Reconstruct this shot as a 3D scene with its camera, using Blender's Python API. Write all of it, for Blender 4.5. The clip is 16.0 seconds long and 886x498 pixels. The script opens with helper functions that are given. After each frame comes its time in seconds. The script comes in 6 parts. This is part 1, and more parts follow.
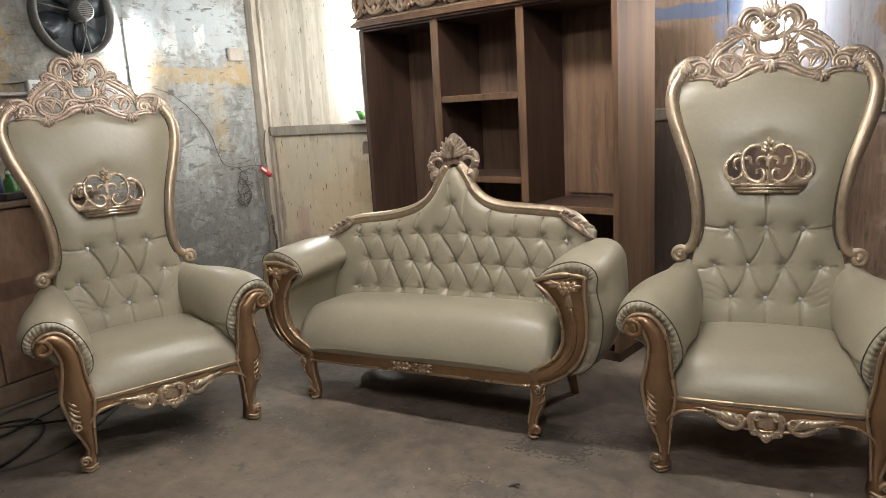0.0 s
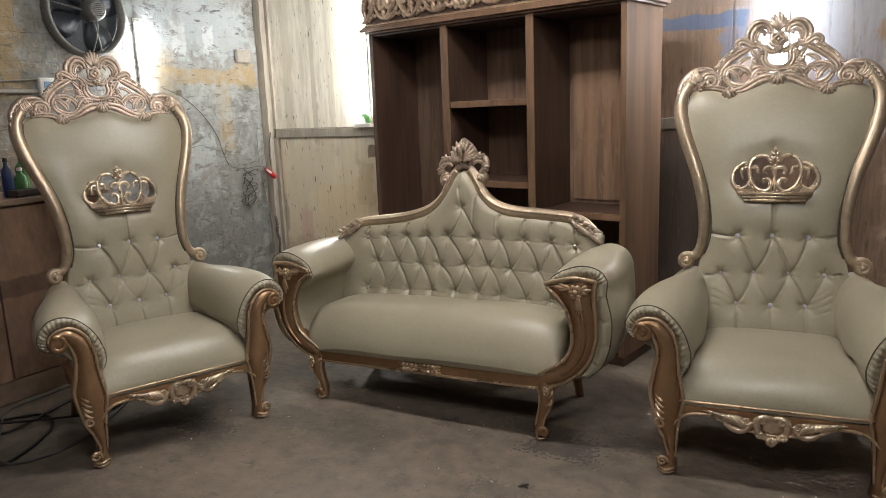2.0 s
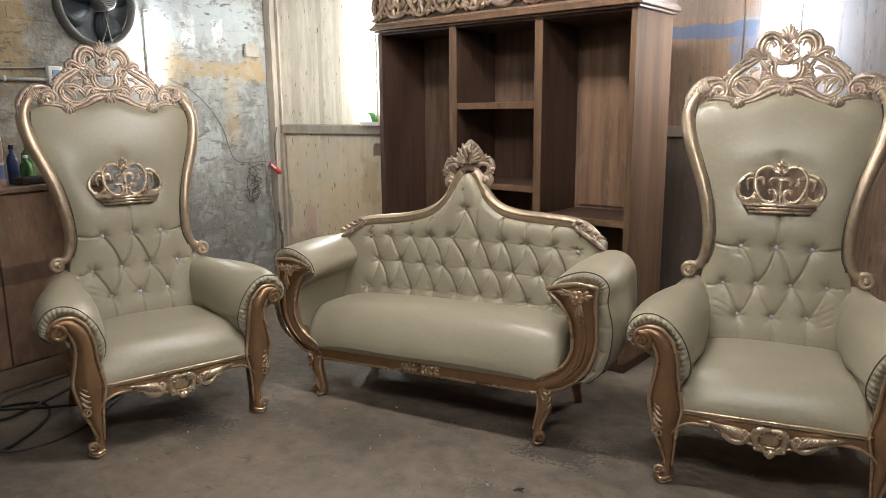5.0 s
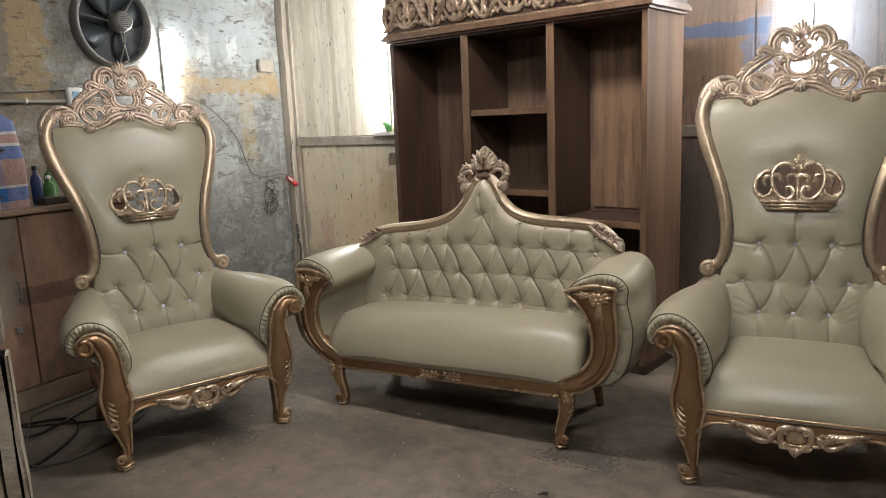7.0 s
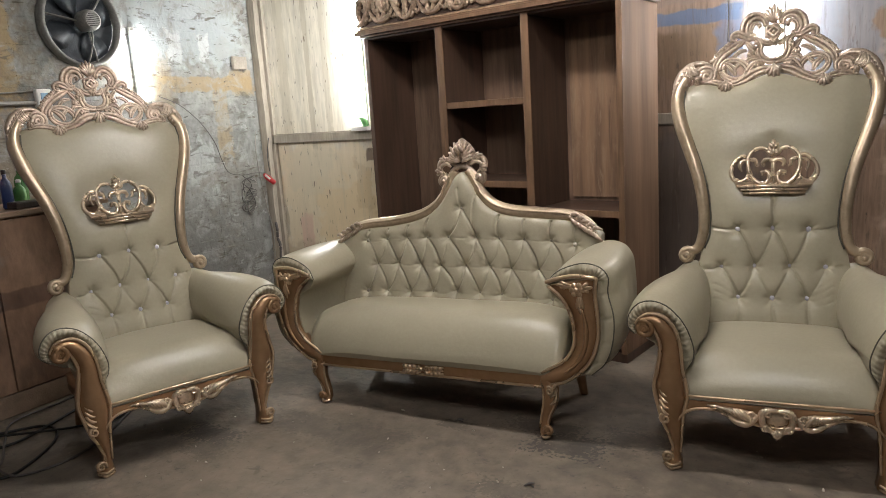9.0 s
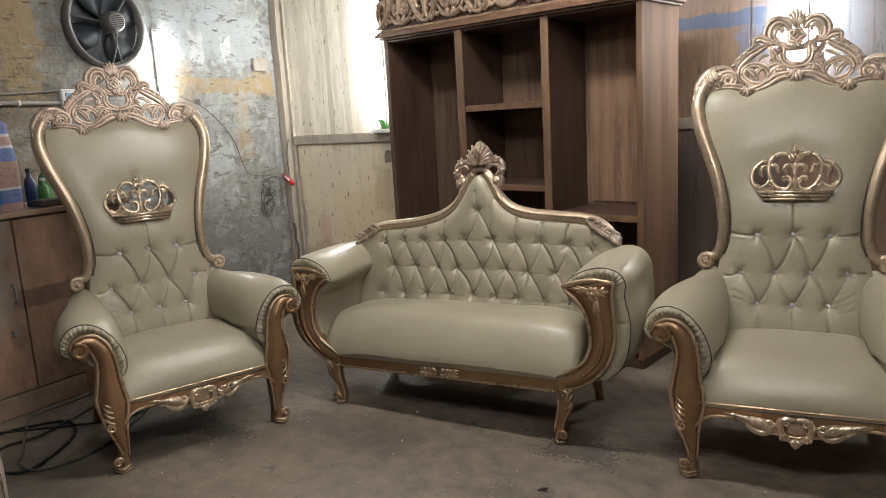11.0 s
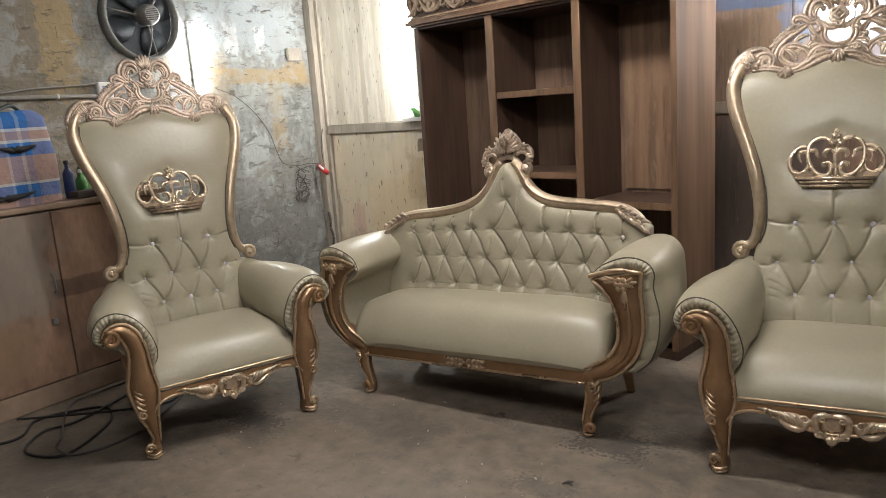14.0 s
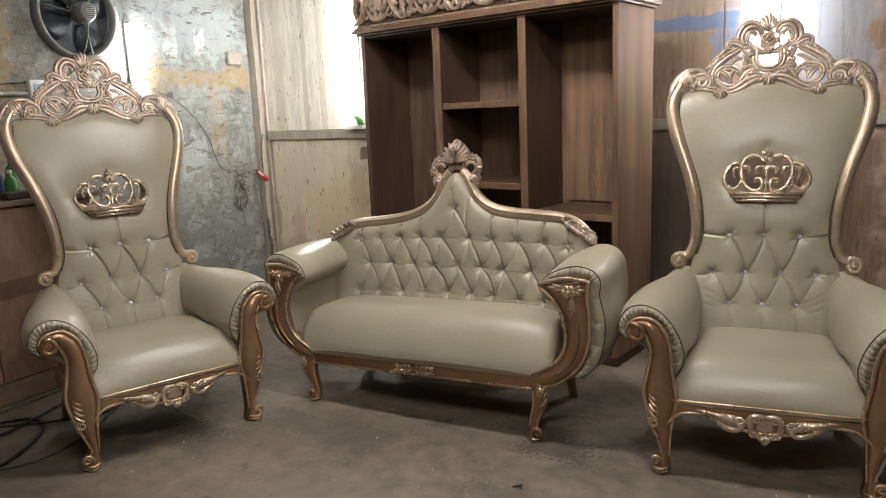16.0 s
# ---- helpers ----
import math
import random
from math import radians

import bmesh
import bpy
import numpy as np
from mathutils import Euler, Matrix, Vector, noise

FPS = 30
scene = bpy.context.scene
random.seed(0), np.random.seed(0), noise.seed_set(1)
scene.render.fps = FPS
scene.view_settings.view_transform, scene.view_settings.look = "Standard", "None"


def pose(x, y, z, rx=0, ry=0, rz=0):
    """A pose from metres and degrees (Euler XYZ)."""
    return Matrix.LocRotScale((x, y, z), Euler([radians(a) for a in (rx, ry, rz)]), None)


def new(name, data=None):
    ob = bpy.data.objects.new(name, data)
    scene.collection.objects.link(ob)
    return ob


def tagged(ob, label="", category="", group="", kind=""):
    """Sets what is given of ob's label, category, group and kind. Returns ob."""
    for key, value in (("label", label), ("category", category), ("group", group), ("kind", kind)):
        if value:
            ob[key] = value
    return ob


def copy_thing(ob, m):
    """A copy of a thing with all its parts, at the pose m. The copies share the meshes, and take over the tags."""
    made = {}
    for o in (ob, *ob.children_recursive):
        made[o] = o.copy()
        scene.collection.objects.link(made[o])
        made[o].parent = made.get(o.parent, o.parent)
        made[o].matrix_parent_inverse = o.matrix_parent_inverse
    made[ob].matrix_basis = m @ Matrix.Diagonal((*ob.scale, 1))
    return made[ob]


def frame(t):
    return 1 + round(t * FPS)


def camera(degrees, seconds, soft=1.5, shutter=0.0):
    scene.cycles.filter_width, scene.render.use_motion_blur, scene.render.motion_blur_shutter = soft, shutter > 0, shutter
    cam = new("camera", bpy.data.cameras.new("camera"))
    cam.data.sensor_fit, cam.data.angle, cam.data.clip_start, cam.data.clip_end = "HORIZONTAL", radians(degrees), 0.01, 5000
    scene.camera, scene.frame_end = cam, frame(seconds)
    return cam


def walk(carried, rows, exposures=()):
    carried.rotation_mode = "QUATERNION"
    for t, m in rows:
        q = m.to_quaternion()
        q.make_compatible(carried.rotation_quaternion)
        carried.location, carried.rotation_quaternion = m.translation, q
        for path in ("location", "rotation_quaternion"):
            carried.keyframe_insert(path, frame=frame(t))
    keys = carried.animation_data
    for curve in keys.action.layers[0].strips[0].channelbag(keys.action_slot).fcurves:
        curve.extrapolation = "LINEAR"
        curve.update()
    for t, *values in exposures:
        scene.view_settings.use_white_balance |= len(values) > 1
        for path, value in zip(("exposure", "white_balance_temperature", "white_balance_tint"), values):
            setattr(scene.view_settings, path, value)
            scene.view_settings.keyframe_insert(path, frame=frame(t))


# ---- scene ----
cam = camera(63.77, 16.0, 0.3)
PATH = [
    (0, pose(0.0033, -0.0034, 1.4560, 78.617, 3.257, 31.124)),
    (0.5, pose(-0.0089, -0.0719, 1.4541, 79.833, 2.292, 30.299)),
    (1, pose(-0.0279, -0.1110, 1.4566, 80.561, 2.318, 28.249)),
    (1.5, pose(-0.0414, -0.1076, 1.4561, 79.470, 2.130, 28.267)),
    (2, pose(-0.0452, -0.0866, 1.4565, 79.035, 2.225, 30.708)),
    (2.5, pose(-0.0177, -0.0420, 1.4550, 79.279, 1.798, 32.197)),
    (3, pose(-0.0178, -0.0221, 1.4478, 77.495, 1.549, 32.391)),
    (3.5, pose(-0.0422, -0.0614, 1.4521, 77.361, 2.530, 30.808)),
    (4, pose(-0.0573, -0.1054, 1.4570, 78.247, 2.922, 29.213)),
    (4.5, pose(-0.0692, -0.1216, 1.4585, 78.905, 2.189, 30.855)),
    (5, pose(-0.0522, -0.0868, 1.4609, 79.058, 0.437, 31.177)),
    (7.5, pose(-0.0353, -0.1046, 1.4564, 79.850, 2.839, 32.064)),
    (8, pose(-0.0247, -0.0842, 1.4512, 79.364, 2.608, 29.613)),
    (8.5, pose(-0.0416, -0.0811, 1.4498, 79.035, 3.310, 30.028)),
    (11, pose(-0.0347, -0.0769, 1.4462, 79.546, 3.222, 32.129)),
    (11.5, pose(-0.0865, -0.1439, 1.4434, 78.707, 3.764, 29.587)),
    (12, pose(-0.1173, -0.1958, 1.4439, 79.640, 3.268, 31.066)),
    (12.5, pose(-0.0995, -0.1783, 1.4406, 80.129, 1.836, 32.876)),
    (13, pose(-0.0719, -0.1256, 1.4432, 79.813, 1.511, 36.339)),
    (13.5, pose(-0.0149, -0.0419, 1.4435, 78.369, 3.291, 36.057)),
    (14, pose(0.0133, -0.0027, 1.4425, 78.783, 3.994, 35.551)),
    (14.5, pose(-0.0066, -0.0300, 1.4456, 78.907, 4.566, 35.572)),
    (15, pose(-0.0465, -0.0872, 1.4493, 78.839, 4.731, 33.691)),
    (15.5, pose(-0.0660, -0.1147, 1.4503, 79.351, 3.035, 31.648)),
    (16, pose(-0.0492, -0.0872, 1.4471, 79.250, 2.328, 30.063)),
]
# the clip's own small swings in brightness
EXPOSURE = [(0, 0.03), (0.5, -0.20), (1.0, -0.17), (2.0, -0.16), (2.5, -0.17), (3.0, 0.03), (5.0, 0.03), (7.5, -0.13), (8.0, -0.11), (8.5, -0.08),
            (11.0, -0.06), (12.0, -0.10), (12.5, -0.02), (13.5, 0.06), (14.5, 0.06), (16.0, 0.02)]
walk(cam, PATH, EXPOSURE)

# ---- world, lights ----
world = bpy.data.worlds.new("world")
scene.world = world
world.use_nodes = True
world.node_tree.nodes["Background"].inputs[0].default_value = (0.80, 0.90, 1.0, 1)
world.node_tree.nodes["Background"].inputs[1].default_value = 0.02


scene.view_settings.exposure = 0.0

# ---- materials ----


def mat(name, base, rough=0.5, metal=0.0, var=0.25, scale=6.0, fine=60.0, bump=0.15, bump_scale=120.0, tint=None,
        rvar=0.12, stretch=(1, 1, 1), coat=0.0, spec=0.5, space="object", island=0.0, hard=0.0):
    """Principled surface with variation at two scales, gloss variation and fine relief."""
    m = bpy.data.materials.new(name)
    m.use_nodes = True
    nt = m.node_tree
    n, l = nt.nodes, nt.links
    b = n["Principled BSDF"]
    b.inputs["Metallic"].default_value = metal
    b.inputs["Coat Weight"].default_value = coat
    b.inputs["Coat Roughness"].default_value = 0.2
    b.inputs["Specular IOR Level"].default_value = spec
    if space == "object":
        co = n.new("ShaderNodeTexCoord").outputs["Object"]
    else:
        co = n.new("ShaderNodeNewGeometry").outputs["Position"]
    mp = n.new("ShaderNodeMapping")
    mp.inputs["Scale"].default_value = stretch
    l.new(co, mp.inputs["Vector"])
    big, small = n.new("ShaderNodeTexNoise"), n.new("ShaderNodeTexNoise")
    for tex, s, det in ((big, scale, 4), (small, fine, 6)):
        tex.inputs["Scale"].default_value = s
        tex.inputs["Detail"].default_value = det
        l.new(mp.outputs["Vector"], tex.inputs["Vector"])
    dark = [c * (1 - var) for c in base]
    light = [min(1, c * (1 + var)) for c in (tint or base)]
    ramp = n.new("ShaderNodeValToRGB")
    ramp.color_ramp.elements[0].position, ramp.color_ramp.elements[1].position = 0.33 + hard, 0.68 - hard
    ramp.color_ramp.elements[0].color, ramp.color_ramp.elements[1].color = (*dark, 1), (*light, 1)
    mixf = n.new("ShaderNodeMath")
    mixf.operation = "MULTIPLY_ADD"
    l.new(small.outputs["Fac"], mixf.inputs[0])
    mixf.inputs[1].default_value = 0.45
    half = n.new("ShaderNodeMath")
    half.operation = "MULTIPLY"
    l.new(big.outputs["Fac"], half.inputs[0])
    half.inputs[1].default_value = 0.55
    l.new(half.outputs[0], mixf.inputs[2])
    l.new(mixf.outputs[0], ramp.inputs["Fac"])
    colour = ramp.outputs["Color"]
    if island:
        info = n.new("ShaderNodeObjectInfo")
        hsv = n.new("ShaderNodeHueSaturation")
        rng = n.new("ShaderNodeMapRange")
        rng.inputs["To Min"].default_value, rng.inputs["To Max"].default_value = 1 - island, 1 + island
        l.new(info.outputs["Random"], rng.inputs["Value"])
        l.new(rng.outputs["Result"], hsv.inputs["Value"])
        l.new(colour, hsv.inputs["Color"])
        colour = hsv.outputs["Color"]
    l.new(colour, b.inputs["Base Color"])
    rr = n.new("ShaderNodeMapRange")
    rr.inputs["To Min"].default_value, rr.inputs["To Max"].default_value = max(0.02, rough - rvar), min(1, rough + rvar)
    l.new(big.outputs["Fac"], rr.inputs["Value"])
    l.new(rr.outputs["Result"], b.inputs["Roughness"])
    if bump:
        bt = n.new("ShaderNodeTexNoise")
        bt.inputs["Scale"].default_value = bump_scale
        bt.inputs["Detail"].default_value = 5
        l.new(mp.outputs["Vector"], bt.inputs["Vector"])
        bp = n.new("ShaderNodeBump")
        bp.inputs["Strength"].default_value = bump
        bp.inputs["Distance"].default_value = 0.01
        l.new(bt.outputs["Fac"], bp.inputs["Height"])
        l.new(bp.outputs["Normal"], b.inputs["Normal"])
    return m


def glow(name, colour, strength):
    m = bpy.data.materials.new(name)
    m.use_nodes = True
    b = m.node_tree.nodes["Principled BSDF"]
    b.inputs["Base Color"].default_value = (0.9, 0.9, 0.9, 1)
    b.inputs["Emission Color"].default_value = (*colour, 1)
    b.inputs["Emission Strength"].default_value = strength
    return m


LEATHER = mat("olive_leather", (0.338, 0.299, 0.216), 0.36, var=0.07, scale=4, fine=70, bump=0.07, bump_scale=46, rvar=0.07, spec=0.45)
PIPING_GAP = mat("dark_piping_and_gap", (0.07, 0.062, 0.045), 0.5, var=0.2)
GOLD = mat("bronze_gold_paint", (0.285, 0.170, 0.088), 0.36, metal=0.62, var=0.08, scale=3, fine=24, bump=0.025, bump_scale=90,
           tint=(0.34, 0.205, 0.112))
GOLD_PALE = mat("pale_gold_paint", (0.40, 0.310, 0.212), 0.38, metal=0.62, var=0.10, scale=4, fine=40, bump=0.03, bump_scale=120,
                tint=(0.50, 0.39, 0.275))
GOLD_BRIGHT = mat("champagne_gold_paint", (0.38, 0.290, 0.220), 0.33, metal=0.68, var=0.22, scale=16, fine=80, bump=0.08,
                  bump_scale=150, tint=(0.58, 0.465, 0.37))
# worn gold, lightened further to carry the carving's bright highlights
GOLD_WORN_LIT = mat("worn_highlit_gold_paint", (0.54, 0.42, 0.30), 0.28, metal=0.72, var=0.22, scale=14, fine=80, bump=0.06, bump_scale=150,
                tint=(0.66, 0.53, 0.39))
# bright edge highlights of beads and carving put into a lighter gold
GOLD_HIGHLIGHT = mat("highlit_gold_edge", (0.47, 0.335, 0.215), 0.28, metal=0.7, var=0.08, scale=4, fine=30, bump=0.02, bump_scale=90,
                tint=(0.54, 0.40, 0.27))
FRIEZE_GOLD = mat("dusty_gold_carving", (0.27, 0.188, 0.130), 0.42, metal=0.5, var=0.3, scale=12, fine=60, bump=0.1, bump_scale=120,
                  tint=(0.42, 0.31, 0.225))
BUTTON = mat("pearly_button", (0.46, 0.42, 0.36), 0.2, metal=0.2, var=0.25, scale=90, bump=0)
CRYSTAL = mat("crystal_button", (0.70, 0.68, 0.78), 0.12, metal=0.35, var=0.1, bump=0)

# ---- mesh tools ----


def thing(name, label, category, place=None, group="", kind=""):
    ob = new(name)
    ob.empty_display_size = 0.1
    if place is not None:
        ob.matrix_world = place
    return tagged(ob, label, category, group, kind)


def finish(name, bm, material, smooth=True, recalc=True):
    if recalc:
        bmesh.ops.recalc_face_normals(bm, faces=bm.faces[:])
    me = bpy.data.meshes.new(name)
    bm.to_mesh(me)
    bm.free()
    me.materials.append(material)
    if smooth:
        me.polygons.foreach_set("use_smooth", [True] * len(me.polygons))
    return me


def part(name, bm, material, parent, label="", smooth=True, recalc=True):
    ob = new(name, finish(name, bm, material, smooth, recalc))
    ob.parent = parent
    if label:
        tagged(ob, label)
    return ob


def spline(pts, n=6):
    """A smooth line through the given points."""
    p = [np.array(q, float) for q in pts]
    p = [2 * p[0] - p[1]] + p + [2 * p[-1] - p[-2]]
    out = []
    for i in range(1, len(p) - 2):
        for k in range(n):
            t = k / n
            a, b, c, d = p[i - 1], p[i], p[i + 1], p[i + 2]
            out.append(0.5 * (2 * b + (c - a) * t + (2 * a - 5 * b + 4 * c - d) * t * t + (3 * b - a - 3 * c + d) * t ** 3))
    out.append(p[-2])
    return out


def sweep(bm, pts, r, seg=8, flat=1.0, ref=(0, 1, 0)):
    """A round or flattened bar along pts; r is one radius or several spread along it."""
    pts = [Vector(p) for p in pts]
    rs = np.interp(np.linspace(0, 1, len(pts)), np.linspace(0, 1, len(r)), r) if isinstance(r, (list, tuple)) else [r] * len(pts)
    ref = Vector(ref)
    rings = []
    for i, p in enumerate(pts):
        t = (pts[min(i + 1, len(pts) - 1)] - pts[max(i - 1, 0)])
        if t.length < 1e-9:
            t = Vector((0, 0, 1))
        t.normalize()
        side = t.cross(ref)
        if side.length < 1e-4:
            side = t.cross(Vector((1, 0.01, 0)))
        side.normalize()
        up = side.cross(t)
        rings.append([bm.verts.new(p + side * (math.cos(a) * rs[i]) + up * (math.sin(a) * rs[i] * flat))
                      for a in (2 * math.pi * k / seg for k in range(seg))])
    for a, b in zip(rings, rings[1:]):
        for k in range(seg):
            bm.faces.new((a[k], a[(k + 1) % seg], b[(k + 1) % seg], b[k]))
    bm.faces.new(rings[0])
    bm.faces.new(rings[-1])


def loft(bm, rings, cap=True):
    vs = [[bm.verts.new(p) for p in ring] for ring in rings]
    n = len(vs[0])
    for a, b in zip(vs, vs[1:]):
        for k in range(n):
            bm.faces.new((a[k], a[(k + 1) % n], b[(k + 1) % n], b[k]))
    if cap:
        for ring in (vs[0], vs[-1]):
            for e in bm.faces.new(ring).edges:
                e.smooth = False
    return vs


def box(bm, x0, x1, y0, y1, z0, z1, bevel=0.0):
    m = Matrix.LocRotScale(((x0 + x1) / 2, (y0 + y1) / 2, (z0 + z1) / 2), None, (abs(x1 - x0), abs(y1 - y0), abs(z1 - z0)))
    made = bmesh.ops.create_cube(bm, size=1, matrix=m)["verts"]
    if bevel:
        edges = list({e for v in made for e in v.link_edges})
        bmesh.ops.bevel(bm, geom=edges, offset=bevel, segments=2, affect="EDGES", profile=0.6)


def slab(bm, outline, y0, y1):
    """A plate in the xz plane between y0 and y1."""
    loft(bm, [[(x, y0, z) for x, z in outline], [(x, y1, z) for x, z in outline]])


def ball(bm, c, r, sx=1.0, sy=1.0, sz=1.0, u=8, v=6):
    bmesh.ops.create_uvsphere(bm, u_segments=u, v_segments=v, radius=r,
                              matrix=Matrix.LocRotScale(c, None, (sx, sy, sz)))


def curl(cx, cz, r0, r1, a0, turns, n=20):
    """Points of a spiral in the xz plane, angle in degrees."""
    return [(cx + (r0 + (r1 - r0) * k / n) * math.cos(radians(a0 + 360 * turns * k / n)),
             cz + (r0 + (r1 - r0) * k / n) * math.sin(radians(a0 + 360 * turns * k / n))) for k in range(n + 1)]


def fan(bm, cx, cz, at, a0, a1, count, length, r, dy=0.0):
    """Leaf lobes spread from one point; at(x, z, dy) lays them on a surface."""
    for k in range(count):
        a = radians(a0 + (a1 - a0) * (k / (count - 1) if count > 1 else 0.5))
        ln = length * (1 - 0.25 * abs(2 * k / max(1, count - 1) - 1))
        pts = [at(cx + math.cos(a) * ln * s, cz + math.sin(a) * ln * s, dy - 0.012 * math.sin(math.pi * min(1, s * 1.1))) for s in (0, 0.3, 0.6, 0.85, 1)]
        sweep(bm, pts, [r * 0.5, r * 0.9, r, r * 0.8, r * 0.35], 6, 0.7)

L_POS = (-2.720, 1.945, 69.1)
R_POS = (-0.303, 2.695, 8.8)
S_POS = (-1.836, 2.652, 2.6)
W_POS = (-2.0, 3.797, -8.8)
TUBE_POWER = 205.0
CEILING_FILL_POWER = 228.0

# ---- room ----
TIMBER = mat("grey_timber", (0.35, 0.305, 0.245), 0.7, var=0.3, scale=3, fine=20, bump=0.25, bump_scale=60, stretch=(3, 3, 0.5), space="world")
WALNUT_EDGE = mat("rubbed_walnut", (0.150, 0.086, 0.050), 0.38, var=0.40, scale=1.6, fine=10, bump=0.1, bump_scale=70, stretch=(7, 7, 0.6))
PLASTER = mat("dull_plaster", (0.24, 0.23, 0.215), 0.8, var=0.15, space="world")
STEEL = mat("painted_steel", (0.28, 0.29, 0.29), 0.4, metal=0.6, var=0.2)
BLACK = mat("black_rubber", (0.010, 0.010, 0.010), 0.6, var=0.2)
NEAR_BLACK = mat("near_black_matt", (0.0035, 0.0033, 0.003), 0.9, var=0.2, spec=0.05)

XW, YW, ZC = -4.50, 4.50, 3.1


def structure(name, bm, material, label, smooth=False):
    ob = new(name, finish(name, bm, material, smooth))
    return tagged(ob, label, "", "", "structure")


bm = bmesh.new()
box(bm, -5.2, 3.2, -3.2, 5.2, -0.12, 0.0)
floor = structure("floor", bm, PLASTER, "worn stained grey concrete workshop floor")
# ceiling, east and south walls are unseen; they close the room, dull to limit bounce
bm = bmesh.new()
box(bm, -5.2, 3.2, -3.2, 5.2, ZC, ZC + 0.12)
structure("ceiling", bm, PLASTER, "unseen dull ceiling closing the room")
bm = bmesh.new()
box(bm, XW - 0.24, XW, -3.2, YW, 0, ZC)
wall_w = structure("wall_west", bm, PLASTER, "old brick wall with worn grey paint and ochre patches")
bm = bmesh.new()
box(bm, XW - 0.24, 3.2, YW, YW + 0.12, 0, ZC)
wall_n = structure("wall_north", bm, TIMBER, "boarded timber wall clad in plywood sheets")
bm = bmesh.new()
box(bm, 3.08, 3.2, -3.2, YW, 0, ZC)
structure("wall_east", bm, PLASTER, "unseen dull wall closing the room")
bm = bmesh.new()
box(bm, XW, 3.08, -3.2, -3.08, 0, ZC)
structure("wall_south", bm, PLASTER, "unseen dull wall closing the room")

# ---- wardrobe ----


def wardrobe():
    t = thing("display_cabinet", "tall open walnut display cabinet with carved gilded cornice", "cabinet")
    t.matrix_world = pose(W_POS[0], W_POS[1], 0, 0, 0, W_POS[2])

    def piece(name, x0, x1, y0, y1, z0, z1, m=WALNUT_SHADED, bevel=0.003, label=""):
        bm = bmesh.new()
        box(bm, x0, x1, y0, y1, z0, z1, bevel)
        return part(name, bm, m, t, label, smooth=False)

    D = 0.45
    piece("side_panel", -1.012, -0.985, 0, D, 0.06, 1.975)
    piece("side_panel", 0.822, 0.850, 0, D, 0.06, 1.975, WALNUT_SIDE_LIT)
    for a, b in ((-0.985, -0.365), (-0.363, 0.262)):
        piece("back_panel", a, b, D - 0.018, D - 0.002, 0.08, 1.97, WALNUT_BACK_LIT)
    piece("back_panel", 0.264, 0.822, D - 0.018, D - 0.002, 0.08, 1.97, WALNUT_BACK_LIT)
    piece("top_panel", -0.985, 0.822, 0.004, D - 0.02, 1.962, 1.9755)
    piece("bottom_panel", -0.985, 0.822, 0.01, D - 0.02, 0.10, 0.13)
    piece("plinth", -1.005, 0.842, 0.02, D - 0.01, 0.0, 0.06)
    for a, b in ((-0.392, -0.335), (0.236, 0.289)):
        piece("divider", a + 0.016, b - 0.016, 0.022, D - 0.02, 0.13, 1.961)
        piece("stile", a, b, -0.006, 0.0035, 0.13, 1.9755, WALNUT_EDGE, 0.006, "rubbed front stile")
    piece("stile", -1.014, -0.978, -0.004, -0.0005, 0.06, 1.974, WALNUT_SHADED, 0.001)
    piece("stile", 0.818, 0.852, -0.004, -0.0005, 0.06, 1.974, WALNUT_EDGE, 0.001)
    for z0, z1 in ((1.474, 1.509), (0.987, 1.022)):
        piece("shelf", -0.350, 0.250, 0.024, D - 0.02, z0, z1, WALNUT_SHADED, 0.003)
        piece("shelf_edge", -0.334, 0.235, 0.004, 0.022, z0 - 0.002, z1 + 0.002, WALNUT_EDGE, 0.004)
    piece("shelf", 0.275, 0.820, 0.024, D - 0.02, 0.832, 0.862)
    piece("shelf_edge", 0.290, 0.817, 0.004, 0.022, 0.829, 0.866, WALNUT_EDGE, 0.004)
    piece("shelf", -0.984, -0.378, 0.024, D - 0.02, 0.62, 0.65)
    piece("inner_board", 0.305, 0.80, D - 0.032, D - 0.019, 0.885, 1.93, WALNUT_BOARD, 0.002, "lighter ply board fixed inside the back")
    # cornice
    bm = bmesh.new()
    for z0, z1, o in ((1.976, 1.990, 0.018), (1.990, 2.016, 0.042), (2.016, 2.028, 0.030)):
        box(bm, -1.014 - o, 0.852 + o, -0.006 - o, D, z0, z1, 0.004)
    part("cornice", bm, WALNUT_EDGE, t, "moulded cornice ledge", smooth=False)
    bm = bmesh.new()
    box(bm, -1.03, 0.868, -0.006, 0.012, 2.028, 2.27, 0.003)
    box(bm, 0.848, 0.868, 0.013, D, 2.028, 2.27, 0.003)
    part("pediment", bm, WALNUT_SHADED, t, smooth=False)
    # carved frieze: scrolls and leaves along the front and the side
    bm = bmesh.new()
    rnd = random.Random(4)

    def motif(at, flip):
        f = -1 if flip else 1
        q = lambda pts: [at(f * x, z) for x, z in pts]  # noqa: E731
        sweep(bm, q(spline([(-0.15, 0.02), (-0.09, 0.035), (-0.03, 0.09), (0.03, 0.17), (0.09, 0.19), (0.125, 0.15), (0.115, 0.10), (0.075, 0.085), (0.05, 0.115), (0.065, 0.145), (0.085, 0.135)], 5)), [0.012, 0.020, 0.024, 0.022, 0.018, 0.010], 7)
        sweep(bm, q(spline([(-0.10, 0.03), (-0.13, 0.09), (-0.11, 0.15), (-0.06, 0.165), (-0.035, 0.13), (-0.055, 0.10), (-0.08, 0.11)], 5)), [0.012, 0.020, 0.020, 0.016, 0.009], 7)
